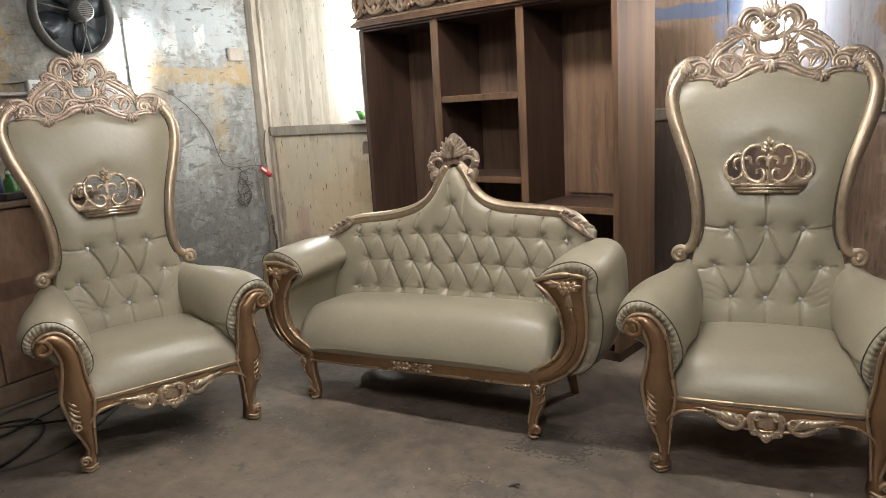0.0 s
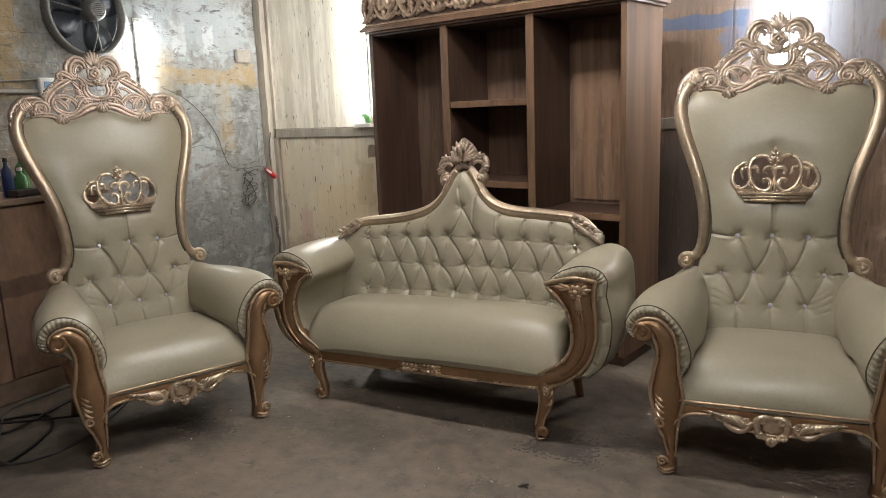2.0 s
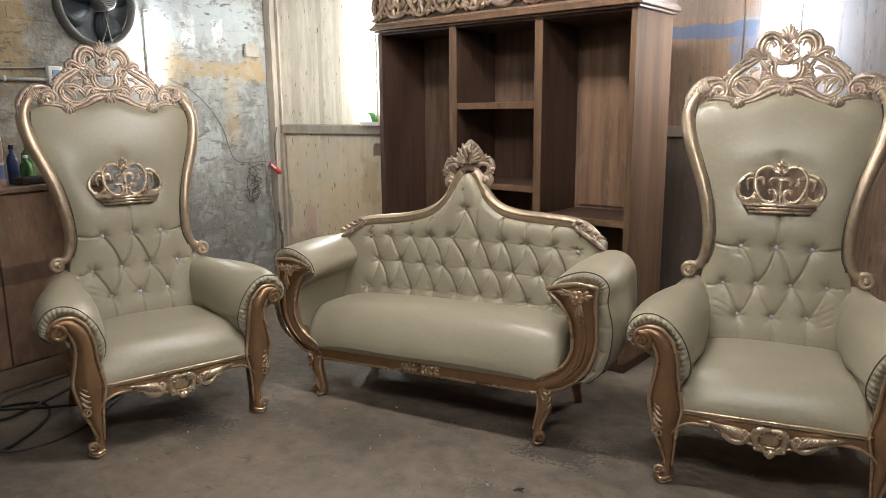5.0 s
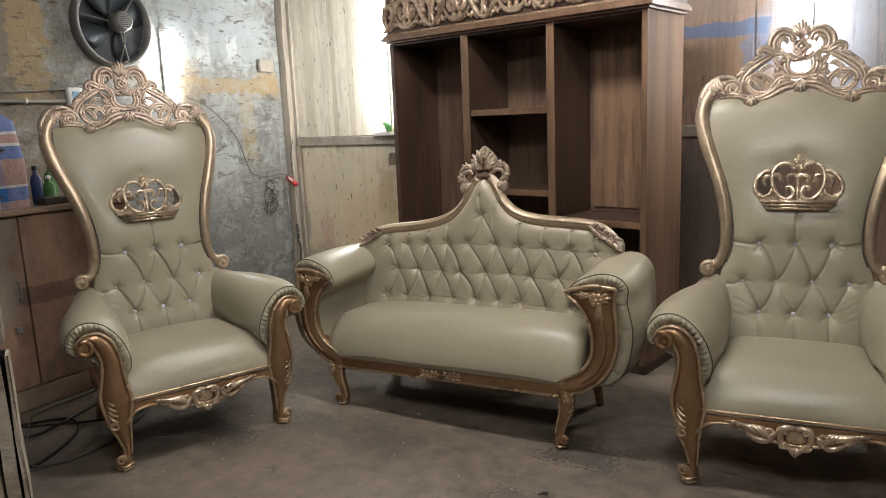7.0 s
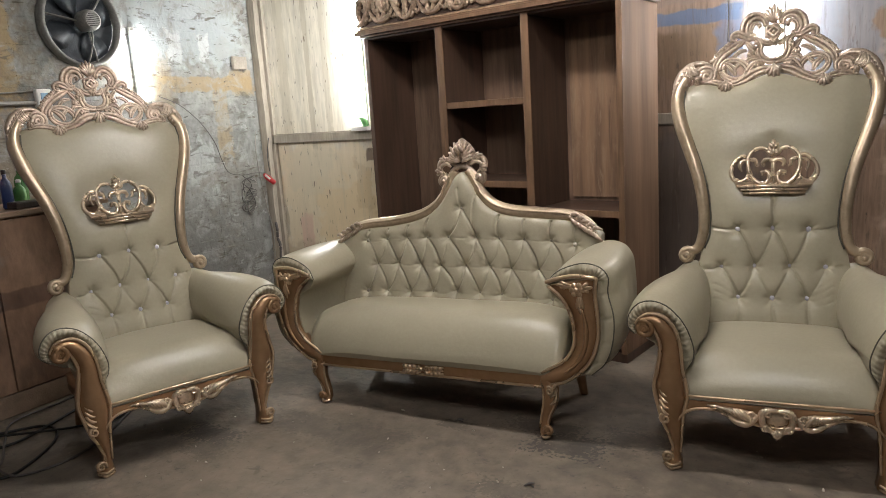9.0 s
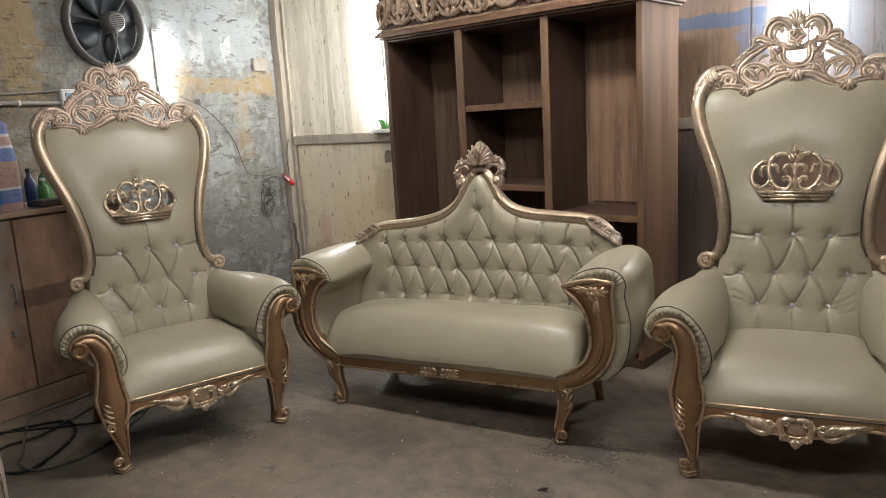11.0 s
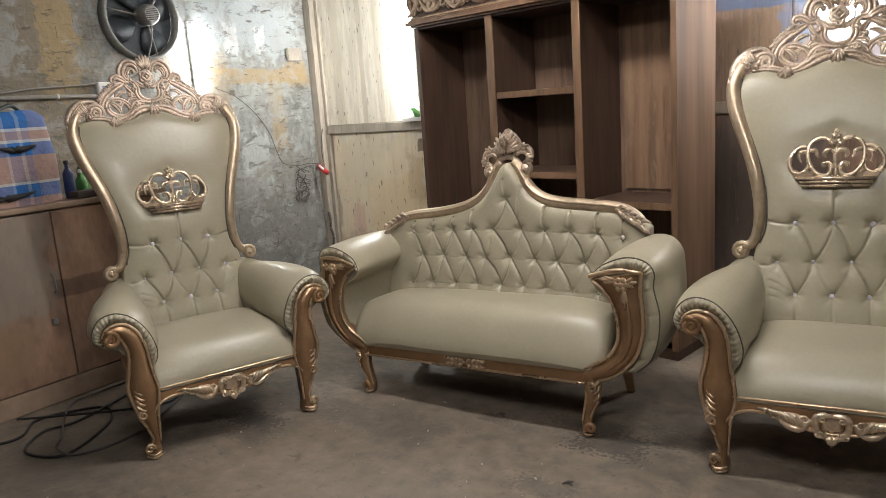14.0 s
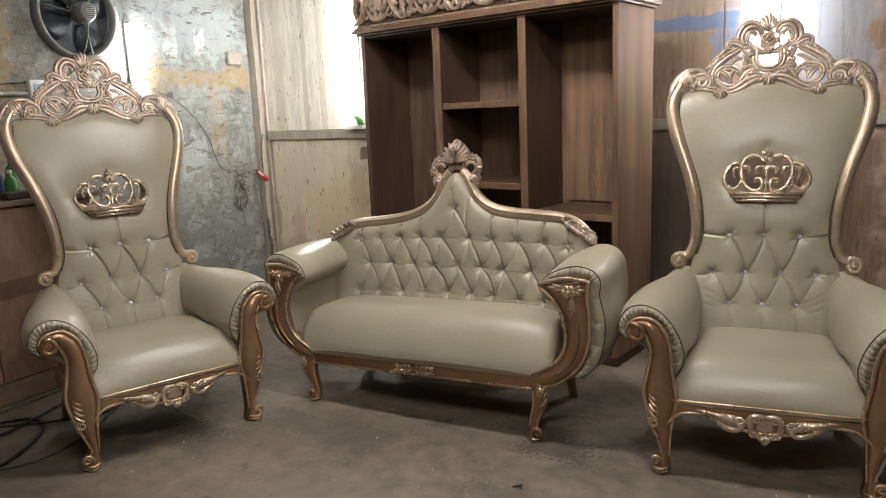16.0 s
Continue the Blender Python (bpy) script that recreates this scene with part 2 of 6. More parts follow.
        sweep(bm, q(spline([(0.0, 0.10), (0.05, 0.05), (0.11, 0.03), (0.155, 0.05), (0.16, 0.085), (0.14, 0.09)], 5)), [0.010, 0.018, 0.019, 0.015, 0.008], 7)
        for bx, bz, a, ln in ((-0.02, 0.10, 115, 0.07), (-0.01, 0.12, 95, 0.08), (0.02, 0.15, 130, 0.06), (0.10, 0.19, 60, 0.05), (-0.11, 0.14, 140, 0.05), (0.04, 0.06, -60, 0.045), (-0.03, 0.07, -70, 0.05), (0.09, 0.05, 95, 0.04), (-0.13, 0.05, 100, 0.05), (-0.07, 0.02, 60, 0.05), (0.15, 0.10, 80, 0.06), (0.13, 0.17, 20, 0.04), (-0.05, 0.17, 70, 0.05), (0.0, 0.04, 40, 0.05)):
            ar = radians(a + rnd.uniform(-8, 8))
            sweep(bm, q(spline([(bx, bz), (bx + math.cos(ar) * ln * 0.5 + 0.01, bz + math.sin(ar) * ln * 0.5), (bx + math.cos(ar + 0.4) * ln, bz + math.sin(ar + 0.4) * ln)], 4)), [0.008, 0.017, 0.006], 6)

    for k in range(9):
        cx = -0.930 + 0.212 * k
        motif(lambda x, z, cx=cx: (cx + x * 0.82, -0.016, 2.034 + z * 1.10), k % 2 == 1)
    motif(lambda x, z: (0.876, 0.11 - x * 0.8, 2.034 + z * 1.10), False)
    motif(lambda x, z: (0.876, 0.31 - x * 0.8, 2.034 + z * 1.10), True)
    sweep(bm, [(x, -0.012, 2.036) for x in np.linspace(-1.03, 0.866, 10)], 0.009, 6)
    part("frieze_carving", bm, FRIEZE_GOLD, t, "gilded scrolling leaf frieze")
    return t



# ---- wall cladding ----


def patch_mat(name, base, layers, rough=0.8, bump=0.4, bump_scale=40, fine=18, stretch=(1, 1, 1), island=0.0, var=0.3, specks=0.0, speck_shape=(5, 5, 1.1), ragged_scale=9, blots=()):
    """A weathered surface in world space: a mottled base with paint patches (centre, half size, colour, how ragged, strength)."""
    m = mat(name, base, rough, var=var, scale=1.8, fine=fine, bump=bump, bump_scale=bump_scale, space="world", stretch=stretch, island=island, hard=0.07)
    nt = m.node_tree
    n, l = nt.nodes, nt.links
    b = n["Principled BSDF"]
    colour = b.inputs["Base Color"].links[0].from_socket
    pos = n.new("ShaderNodeNewGeometry").outputs["Position"]
    wob = n.new("ShaderNodeTexNoise")
    wob.inputs["Scale"].default_value, wob.inputs["Detail"].default_value = ragged_scale, 8
    l.new(pos, wob.inputs["Vector"])

    def math_node(op, a, c=None):
        k = n.new("ShaderNodeMath")
        k.operation = op
        for i, s in enumerate((a, c)):
            if s is None:
                continue
            if isinstance(s, (int, float)):
                k.inputs[i].default_value = s
            else:
                l.new(s, k.inputs[i])
        return k.outputs[0]

    for centre, half, col, ragged, strength in layers:
        sub = n.new("ShaderNodeVectorMath")
        sub.operation = "SUBTRACT"
        l.new(pos, sub.inputs[0])
        sub.inputs[1].default_value = centre
        div = n.new("ShaderNodeVectorMath")
        div.operation = "DIVIDE"
        l.new(sub.outputs[0], div.inputs[0])
        div.inputs[1].default_value = half
        ab = n.new("ShaderNodeVectorMath")
        ab.operation = "ABSOLUTE"
        l.new(div.outputs[0], ab.inputs[0])
        sep = n.new("ShaderNodeSeparateXYZ")
        l.new(ab.outputs[0], sep.inputs[0])
        far = math_node("MAXIMUM", math_node("MAXIMUM", sep.outputs[0], sep.outputs[1]), sep.outputs[2])
        noisy = math_node("ADD", far, math_node("MULTIPLY", math_node("SUBTRACT", wob.outputs["Fac"], 0.5), ragged))
        rng = n.new("ShaderNodeMapRange")
        rng.interpolation_type = "SMOOTHSTEP"
        rng.inputs["From Min"].default_value, rng.inputs["From Max"].default_value = 1.12, 0.80
        rng.inputs["To Min"].default_value, rng.inputs["To Max"].default_value = 0, strength
        l.new(noisy, rng.inputs["Value"])
        mix = n.new("ShaderNodeMix")
        mix.data_type = "RGBA"
        l.new(rng.outputs["Result"], mix.inputs["Factor"])
        l.new(colour, mix.inputs["A"])
        mix.inputs["B"].default_value = (*col, 1)
        colour = mix.outputs["Result"]
    for col, lo, hi, strength, size, shape in blots:
        sp = n.new("ShaderNodeTexNoise")
        sp.inputs["Scale"].default_value, sp.inputs["Detail"].default_value, sp.inputs["Roughness"].default_value = size, 9, 0.68
        sp.inputs["Distortion"].default_value = 0.6
        mp = n.new("ShaderNodeMapping")
        mp.inputs["Scale"].default_value = shape
        mp.inputs["Location"].default_value = (size, lo * 9, hi * 5)
        l.new(pos, mp.inputs["Vector"])
        l.new(mp.outputs[0], sp.inputs["Vector"])
        rng = n.new("ShaderNodeMapRange")
        rng.inputs["From Min"].default_value, rng.inputs["From Max"].default_value = lo, hi
        rng.inputs["To Min"].default_value, rng.inputs["To Max"].default_value = 0, strength
        l.new(sp.outputs["Fac"], rng.inputs["Value"])
        mix = n.new("ShaderNodeMix")
        mix.data_type = "RGBA"
        l.new(rng.outputs["Result"], mix.inputs["Factor"])
        l.new(colour, mix.inputs["A"])
        mix.inputs["B"].default_value = (*col, 1)
        colour = mix.outputs["Result"]
    if specks:
        sp = n.new("ShaderNodeTexNoise")
        sp.inputs["Scale"].default_value, sp.inputs["Detail"].default_value = 11, 2
        mp = n.new("ShaderNodeMapping")
        mp.inputs["Scale"].default_value = speck_shape
        l.new(pos, mp.inputs["Vector"])
        l.new(mp.outputs[0], sp.inputs["Vector"])
        rng = n.new("ShaderNodeMapRange")
        rng.inputs["From Min"].default_value, rng.inputs["From Max"].default_value = 0.66, 0.74
        rng.inputs["To Min"].default_value, rng.inputs["To Max"].default_value = 0, specks
        l.new(sp.outputs["Fac"], rng.inputs["Value"])
        mix = n.new("ShaderNodeMix")
        mix.data_type = "RGBA"
        l.new(rng.outputs["Result"], mix.inputs["Factor"])
        l.new(colour, mix.inputs["A"])
        mix.inputs["B"].default_value = (0.10, 0.08, 0.055, 1)
        colour = mix.outputs["Result"]
    l.new(colour, b.inputs["Base Color"])
    return m


OCHRE, PALE, DARK_GREY = (0.37, 0.265, 0.135), (0.55, 0.57, 0.56), (0.12, 0.11, 0.10)
BRICK = patch_mat("painted_brick", (0.290, 0.292, 0.275), [
    ((XW, 1.2, 1.3), (1, 1.35, 2.0), (0.215, 0.172, 0.12), 0.9, 0.85),
    ((XW, 1.35, 2.05), (1, 0.25, 0.35), OCHRE, 1.6, 0.8),
    ((XW, 2.32, 2.1), (1, 0.12, 0.45), OCHRE, 1.6, 0.75),
    ((XW, 1.85, 2.05), (1, 0.25, 0.22), (0.36, 0.36, 0.34), 1.8, 0.7),
    ((XW, 3.75, 2.25), (1, 0.55, 0.33), (0.42, 0.46, 0.47), 1.5, 0.75),
    ((XW, 3.95, 1.79), (1, 0.46, 0.055), OCHRE, 1.4, 0.75),
    ((XW, 4.01, 1.48), (1, 0.075, 0.30), OCHRE, 1.7, 0.6),
    ((XW, 4.25, 1.80), (1, 0.12, 0.10), OCHRE, 1.2, 0.7),
    ((XW, 3.45, 1.75), (1, 0.12, 0.25), OCHRE, 1.6, 0.4),
    ((XW, 3.90, 2.06), (1, 0.05, 0.10), PALE, 1.8, 0.9),
    ((XW, 3.62, 2.05), (1, 0.06, 0.12), PALE, 1.8, 0.8),
    ((XW, 3.75, 1.15), (1, 0.14, 0.20), PALE, 2.4, 0.5),
    ((XW, 3.9, 0.40), (1, 0.9, 0.45), (0.17, 0.165, 0.155), 0.9, 0.75),
    ((XW, 4.15, 0.98), (1, 0.25, 0.22), (0.20, 0.185, 0.16), 2.2, 0.6),
    ((XW, 3.60, 0.85), (1, 0.22, 0.18), (0.21, 0.205, 0.19), 2.2, 0.55),
    ((XW, 2.95, 1.86), (1, 0.30, 0.10), (0.36, 0.33, 0.27), 2.0, 0.6),
], bump=1.0, bump_scale=20, island=0.04, specks=0.85, speck_shape=(1.5, 0.7, 2.6), ragged_scale=14,
   blots=(((0.36, 0.365, 0.345), 0.52, 0.62, 0.65, 5.0, (1, 0.8, 1.1)), ((0.11, 0.098, 0.080), 0.57, 0.64, 0.7, 9.0, (1, 0.7, 1.8)), ((0.075, 0.065, 0.055), 0.62, 0.66, 0.8, 16.0, (1, 0.6, 2.2)), ((0.42, 0.42, 0.40), 0.61, 0.66, 0.6, 12.0, (1, 0.8, 1.4)), ((0.20, 0.17, 0.125), 0.54, 0.64, 0.5, 3.0, (1, 1, 1))))
wall_w.data.materials[0] = BRICK
PLY = patch_mat("pale_plywood_sheet", (0.67, 0.615, 0.510), [
    ((-3.75, YW, 0.72), (0.75, 1, 0.58), (0.70, 0.58, 0.40), 1.0, 0.70),
    ((-3.70, YW, 0.60), (0.30, 1, 0.40), (0.68, 0.52, 0.30), 1.6, 0.5),
    ((-4.05, YW, 1.05), (0.25, 1, 0.18), (0.62, 0.55, 0.42), 1.8, 0.6),
    ((-3.42, YW, 1.17), (0.045, 1, 0.055), (0.12, 0.07, 0.05), 1.4, 0.8),
    ((-3.50, YW, 0.92), (0.08, 1, 0.16), (0.44, 0.31, 0.17), 2.4, 0.35),
    ((-4.15, YW, 0.50), (0.065, 1, 0.17), (0.62, 0.36, 0.31), 1.1, 0.5),
    # narrow dark grey patch next to the corner post
    ((-4.37, YW, 0.62), (0.02, 1, 0.16), DARK_GREY, 1.8, 0.4),
    ((-3.9, YW, 0.22), (0.7, 1, 0.22), (0.42, 0.32, 0.22), 1.2, 0.5),
    ((-4.25, YW, 1.9), (0.05, 1, 0.6), (0.52, 0.46, 0.35), 1.6, 0.5),
    ((-3.98, YW, 1.9), (0.025, 1, 0.7), (0.42, 0.36, 0.26), 1.6, 0.6),
    ((-3.80, YW, 2.0), (0.03, 1, 0.7), (0.46, 0.40, 0.30), 1.6, 0.5),
], rough=0.6, bump=0.15, bump_scale=30, fine=9, stretch=(7, 7, 0.8), var=0.14, specks=0.85,
   blots=(((0.47, 0.41, 0.30), 0.54, 0.70, 0.5, 2.2, (9, 9, 0.5)), ((0.16, 0.12, 0.08), 0.66, 0.70, 0.8, 9.0, (4, 4, 1.6))))
PLY_DARK = patch_mat("stained_plywood_sheet", (0.27, 0.178, 0.125), [
    ((-1.00, YW, 1.70), (0.30, 1, 0.14), (0.20, 0.13, 0.07), 2.2, 0.5),
    ((-0.45, YW, 1.85), (0.30, 1, 0.5), (0.29, 0.31, 0.36), 1.4, 0.55),
    ((-0.17, YW, 1.75), (0.17, 1, 0.42), (0.27, 0.32, 0.40), 2.2, 0.5),
    ((-0.97, YW, 1.915), (0.27, 1, 0.042), (0.070, 0.125, 0.24), 1.5, 0.8),
    ((-0.76, YW, 1.80), (0.07, 1, 0.13), (0.12, 0.175, 0.29), 1.8, 0.6),
    ((-1.05, YW, 2.06), (0.35, 1, 0.07), (0.22, 0.165, 0.13), 1.2, 0.6),
    # broad areas: lighter brown to the right, darker low beside the cabinet
    ((0.55, YW, 1.4), (0.50, 1, 1.1), (0.56, 0.39, 0.30), 1.0, 0.85),
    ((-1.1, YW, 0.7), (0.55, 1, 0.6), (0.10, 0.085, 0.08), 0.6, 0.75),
], rough=0.5, bump=0.15, bump_scale=30, fine=9, stretch=(7, 7, 0.8), var=0.25, specks=0.55,
   blots=(((0.10, 0.068, 0.050), 0.55, 0.66, 0.6, 2.5, (7, 7, 0.6)), ((0.045, 0.032, 0.025), 0.62, 0.68, 0.75, 6.0, (7, 7, 1.1)), ((0.36, 0.29, 0.23), 0.60, 0.70, 0.4, 5.0, (6, 6, 0.5))))

# one dark walnut: shade of the dividers put into this darker copy
WALNUT_SHADED = patch_mat("shaded_dark_walnut", (0.058, 0.031, 0.020), [], rough=0.5, bump=0.05, bump_scale=30, fine=6, stretch=(5, 5, 0.35), var=0.35,
                   blots=(((0.092, 0.053, 0.036), 0.50, 0.72, 0.6, 2.5, (5, 5, 0.5)),))
# lighter copy for the back panels, which catch the light
WALNUT_BACK_LIT = patch_mat("lit_walnut_back_board", (0.150, 0.091, 0.061), [], rough=0.5, bump=0.06, bump_scale=30, fine=6, stretch=(5, 5, 0.35), var=0.35,
                        blots=(((0.23, 0.152, 0.104), 0.52, 0.70, 0.6, 3.0, (5, 5, 0.6)), ((0.055, 0.033, 0.023), 0.54, 0.70, 0.5, 2.0, (4, 4, 0.4))))
WALNUT_BOARD = patch_mat("streaked_ply", (0.190, 0.112, 0.068), [], rough=0.45, bump=0.06, bump_scale=30, fine=6, stretch=(5, 5, 0.35), var=0.28,
                         blots=(((0.27, 0.185, 0.125), 0.53, 0.70, 0.7, 4.0, (4, 4, 0.7)), ((0.075, 0.043, 0.027), 0.53, 0.68, 0.7, 3.0, (6, 6, 0.6)), ((0.30, 0.21, 0.15), 0.60, 0.68, 0.5, 9.0, (4, 4, 0.8))))
# outer side coloured lighter for the light falling on it
WALNUT_SIDE_LIT = patch_mat("lit_walnut_side", (0.185, 0.110, 0.070), [], rough=0.7, bump=0.03, bump_scale=30, fine=5, stretch=(4, 4, 0.3), var=0.22,
                        blots=(((0.27, 0.175, 0.115), 0.50, 0.70, 0.6, 2.0, (5, 5, 0.4)), ((0.135, 0.080, 0.050), 0.52, 0.72, 0.4, 3.0, (6, 6, 0.5))))
WALNUT_SIDE_LIT.node_tree.nodes["Principled BSDF"].inputs["Specular IOR Level"].default_value = 0.2
wardrobe()


def panel(x0, x1, z0, z1, m):
    bm = bmesh.new()
    box(bm, x0 + 0.003, x1 - 0.003, YW - 0.014, YW - 0.001, z0, z1, 0.002)
    part("plywood_panel", bm, m, wall_n, smooth=False)


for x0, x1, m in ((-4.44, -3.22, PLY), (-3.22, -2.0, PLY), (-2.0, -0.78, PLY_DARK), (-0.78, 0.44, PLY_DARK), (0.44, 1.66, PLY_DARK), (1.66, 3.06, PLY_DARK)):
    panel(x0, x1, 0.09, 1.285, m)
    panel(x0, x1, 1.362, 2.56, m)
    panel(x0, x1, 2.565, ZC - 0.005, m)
bm = bmesh.new()
for x0, x1, dz in ((-4.40, -2.1, 0), (-2.098, 0.3, 0.006), (0.302, 3.06, 0.004)):
    box(bm, x0, x1, YW - 0.048, YW - 0.0005, 1.288 + dz, 1.356 + dz, 0.004)
structure("trim_rail", bm, TIMBER, "rough timber rail nailed across the plywood")
bm = bmesh.new()
box(bm, -4.40, 3.06, YW - 0.035, YW - 0.0005, 0.0, 0.085, 0.004)
structure("baseboard", bm, TIMBER, "grimy timber baseboard")
# corner post of rough timber
bm = bmesh.new()
rings = []
for k in range(25):
    z = ZC * k / 24 - (0.001 if k == 24 else 0)
    w = [random.uniform(-0.004, 0.004) for _ in range(4)]
    rings.append([(-4.555 + w[0], 4.405, z), (-4.425 + w[1], 4.400 + w[2], z), (-4.425 + w[1], 4.484, z), (-4.499, 4.484, z), (-4.499, 4.45, z), (-4.499, 4.405, z)])
rings = [[(max(x, -4.499), y, z) for x, y, z in r] for r in rings]
loft(bm, [[r[1], r[2], r[3], r[5]] for r in rings])
structure("post", bm, TIMBER, "rough grey timber corner post")
bm = bmesh.new()
box(bm, -4.424, -4.385, 4.445, 4.484, 0.0, 1.287, 0.004)
box(bm, -4.424, -4.392, 4.452, 4.484, 1.36, ZC - 0.002, 0.004)
structure("post_batten", bm, TIMBER, "thin timber batten beside the corner post")

# ---- tube lights ----
TUBE_M = glow("lit_tube", (0.98, 1.0, 1.0), TUBE_POWER)
CEILING_FILL_M = glow("ceiling_fill_glow", (1.0, 0.975, 0.95), CEILING_FILL_POWER)
WHITE = mat("white_plastic", (0.75, 0.74, 0.70), 0.4, var=0.08)


def tube_light(x, y, z0, z1, nx, ny, label, lit=TUBE_M):
    """An upright tube on a batten; (nx, ny) points away from the wall."""
    t = thing("tube_light", label, "tube light", pose(x, y, z0, 0, 0, math.degrees(math.atan2(-nx, ny)) + 180), group="tube lights")
    h = z1 - z0
    bm = bmesh.new()
    box(bm, -0.018, 0.018, -0.022, 0.0, -0.03, h + 0.03, 0.004)
    part("batten", bm, WHITE, t, smooth=False)
    for z in (-0.022, h):
        bm = bmesh.new()
        box(bm, -0.016, 0.016, -0.062, -0.023, z, z + 0.022, 0.004)
        part("end_cap", bm, WHITE, t, smooth=False)
    bm = bmesh.new()
    sweep(bm, [(0, -0.045, 0.0015), (0, -0.045, h * 0.5), (0, -0.045, h - 0.0015)], 0.013, 10)
    part("tube", bm, lit, t, "glowing white tube")
    return t


tube_light(XW + 0.012, 3.255, 1.66, 2.14, 1, 0, "short lit white tube light upright on brick wall", glow("dim_lit_tube", (0.98, 1.0, 1.0), TUBE_POWER * 0.68))
tube_light(-3.43, YW - 0.015, 1.43, 2.55, 0, -1, "lit white tube light upright on pale plywood")
tube_light(-0.50, YW - 0.015, 1.62, 2.72, 0, -1, "lit white tube light upright on stained plywood")


# no fixture in view: twin tubes assumed here, added to light the fronts
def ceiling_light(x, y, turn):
    t = thing("ceiling_light", "assumed unseen twin-tube fill light under the ceiling", "ceiling light", pose(x, y, ZC, 0, 0, turn), group="ceiling lights")
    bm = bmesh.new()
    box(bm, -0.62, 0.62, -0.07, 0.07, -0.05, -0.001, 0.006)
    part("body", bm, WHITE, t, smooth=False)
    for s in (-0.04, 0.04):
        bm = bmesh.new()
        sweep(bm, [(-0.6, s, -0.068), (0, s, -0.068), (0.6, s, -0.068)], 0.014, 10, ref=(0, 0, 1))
        part("tube", bm, CEILING_FILL_M, t, "glowing white tube")


# ---- fan, pipe and wires on the brick wall ----
FAN_DARK = mat("dark_fan_blue", (0.035, 0.042, 0.05), 0.35, metal=0.3, var=0.3)
FAN_GREY = mat("dusty_grey_metal", (0.22, 0.215, 0.20), 0.55, metal=0.4, var=0.3)


def exhaust_fan(y, z):
    t = thing("exhaust_fan", "round dusty grey exhaust fan set in brick wall", "fan", pose(XW, y, z, 0, 0, 90))
    # local x runs along the wall, -y into the room
    R = 0.262
    bm = bmesh.new()
    ring = lambda r, yy: [(r * math.cos(2 * math.pi * k / 40), yy, r * math.sin(2 * math.pi * k / 40)) for k in range(40)]  # noqa: E731
    vs = loft(bm, [ring(R + 0.014, -0.014), ring(R + 0.014, -0.05), ring(R + 0.010, -0.078), ring(R - 0.008, -0.082), ring(R - 0.012, -0.02), ring(R - 0.012, -0.014)], cap=False)
    for k in range(40):
        bm.faces.new((vs[0][k], vs[0][(k + 1) % 40], vs[-1][(k + 1) % 40], vs[-1][k]))
    part("shroud", bm, FAN_GREY, t, "flared grey shroud ring")
    # dark disc in place of the unlit opening behind the blades
    bm = bmesh.new()
    loft(bm, [ring(R - 0.017, -0.013), ring(R - 0.017, -0.018)])
    part("back_plate", bm, FAN_DARK, t, "dark disc standing for the unlit opening")
    for k in range(4):
        a = radians(25 + 90 * k)
        bm = bmesh.new()
        f, g = [], []
        for i in range(7):
            r = 0.06 + 0.18 * i / 6
            wd = 0.35 + 0.16 * math.sin(math.pi * i / 6)
            f.append([bm.verts.new((r * math.cos(a + o), yy, r * math.sin(a + o))) for o, yy in ((-wd, -0.024), (0, -0.034), (wd, -0.050), (wd, -0.054), (0, -0.038), (-wd, -0.028))])
        for p, q in zip(f, f[1:]):
            for i in range(6):
                bm.faces.new((p[i], p[(i + 1) % 6], q[(i + 1) % 6], q[i]))
        bm.faces.new(f[0])
        bm.faces.new(f[-1])
        part("blade", bm, FAN_DARK, t, "dark pressed blade")
    bm = bmesh.new()
    mring = lambda r, yy: [(0.005 + r * math.cos(2 * math.pi * k / 24), yy, 0.01 + r * math.sin(2 * math.pi * k / 24)) for k in range(24)]  # noqa: E731
    loft(bm, [mring(0.05, -0.06), mring(0.066, -0.075), mring(0.069, -0.13), mring(0.062, -0.165), mring(0.050, -0.175)])
    motor = part("motor", bm, FAN_GREY, t, "round motor housing")
    for k in range(7):
        bm = bmesh.new()
        z0 = -0.036 + 0.012 * k
        hw = math.sqrt(max(0.0001, 0.046 ** 2 - z0 ** 2))
        box(bm, 0.005 - hw, 0.005 + hw, -0.179, -0.1755, 0.010 + z0 - 0.002, 0.010 + z0 + 0.002)
        part("vent_slot", bm, BLACK, motor, smooth=False)
    for a in (170, 50, 285):
        bm = bmesh.new()
        c, s = math.cos(radians(a)), math.sin(radians(a))
        sweep(bm, [(0.06 * c, -0.10, 0.06 * s), (0.15 * c, -0.09, 0.15 * s), (0.25 * c, -0.078, 0.25 * s)], 0.007, 6)
        part("strut", bm, FAN_GREY, t)
    bm = bmesh.new()
    sweep(bm, spline([(0.005, -0.15, -0.05), (0.0, -0.15, -0.12), (-0.01, -0.12, -0.21), (-0.03, -0.09, -0.28), (-0.07, -0.03, -0.36), (-0.20, -0.018, -0.42)], 5), 0.005, 6)
    part("cord", bm, FAN_GREY, t, "pale supply cord")
    return t


exhaust_fan(2.872, 2.165)


def wire(name, pts, r, m, label, n=6, ref=(0, 0, 1)):
    bm = bmesh.new()
    sweep(bm, spline(pts, n), r, 6, 1, ref)
    ob = new(name, finish(name, bm, m))
    return tagged(ob, label, "cable")


PVC = mat("grimy_conduit", (0.30, 0.28, 0.25), 0.45, var=0.25)
pipe = thing("conduit", "grimy grey conduit clipped along brick wall", "pipe")
bm = bmesh.new()
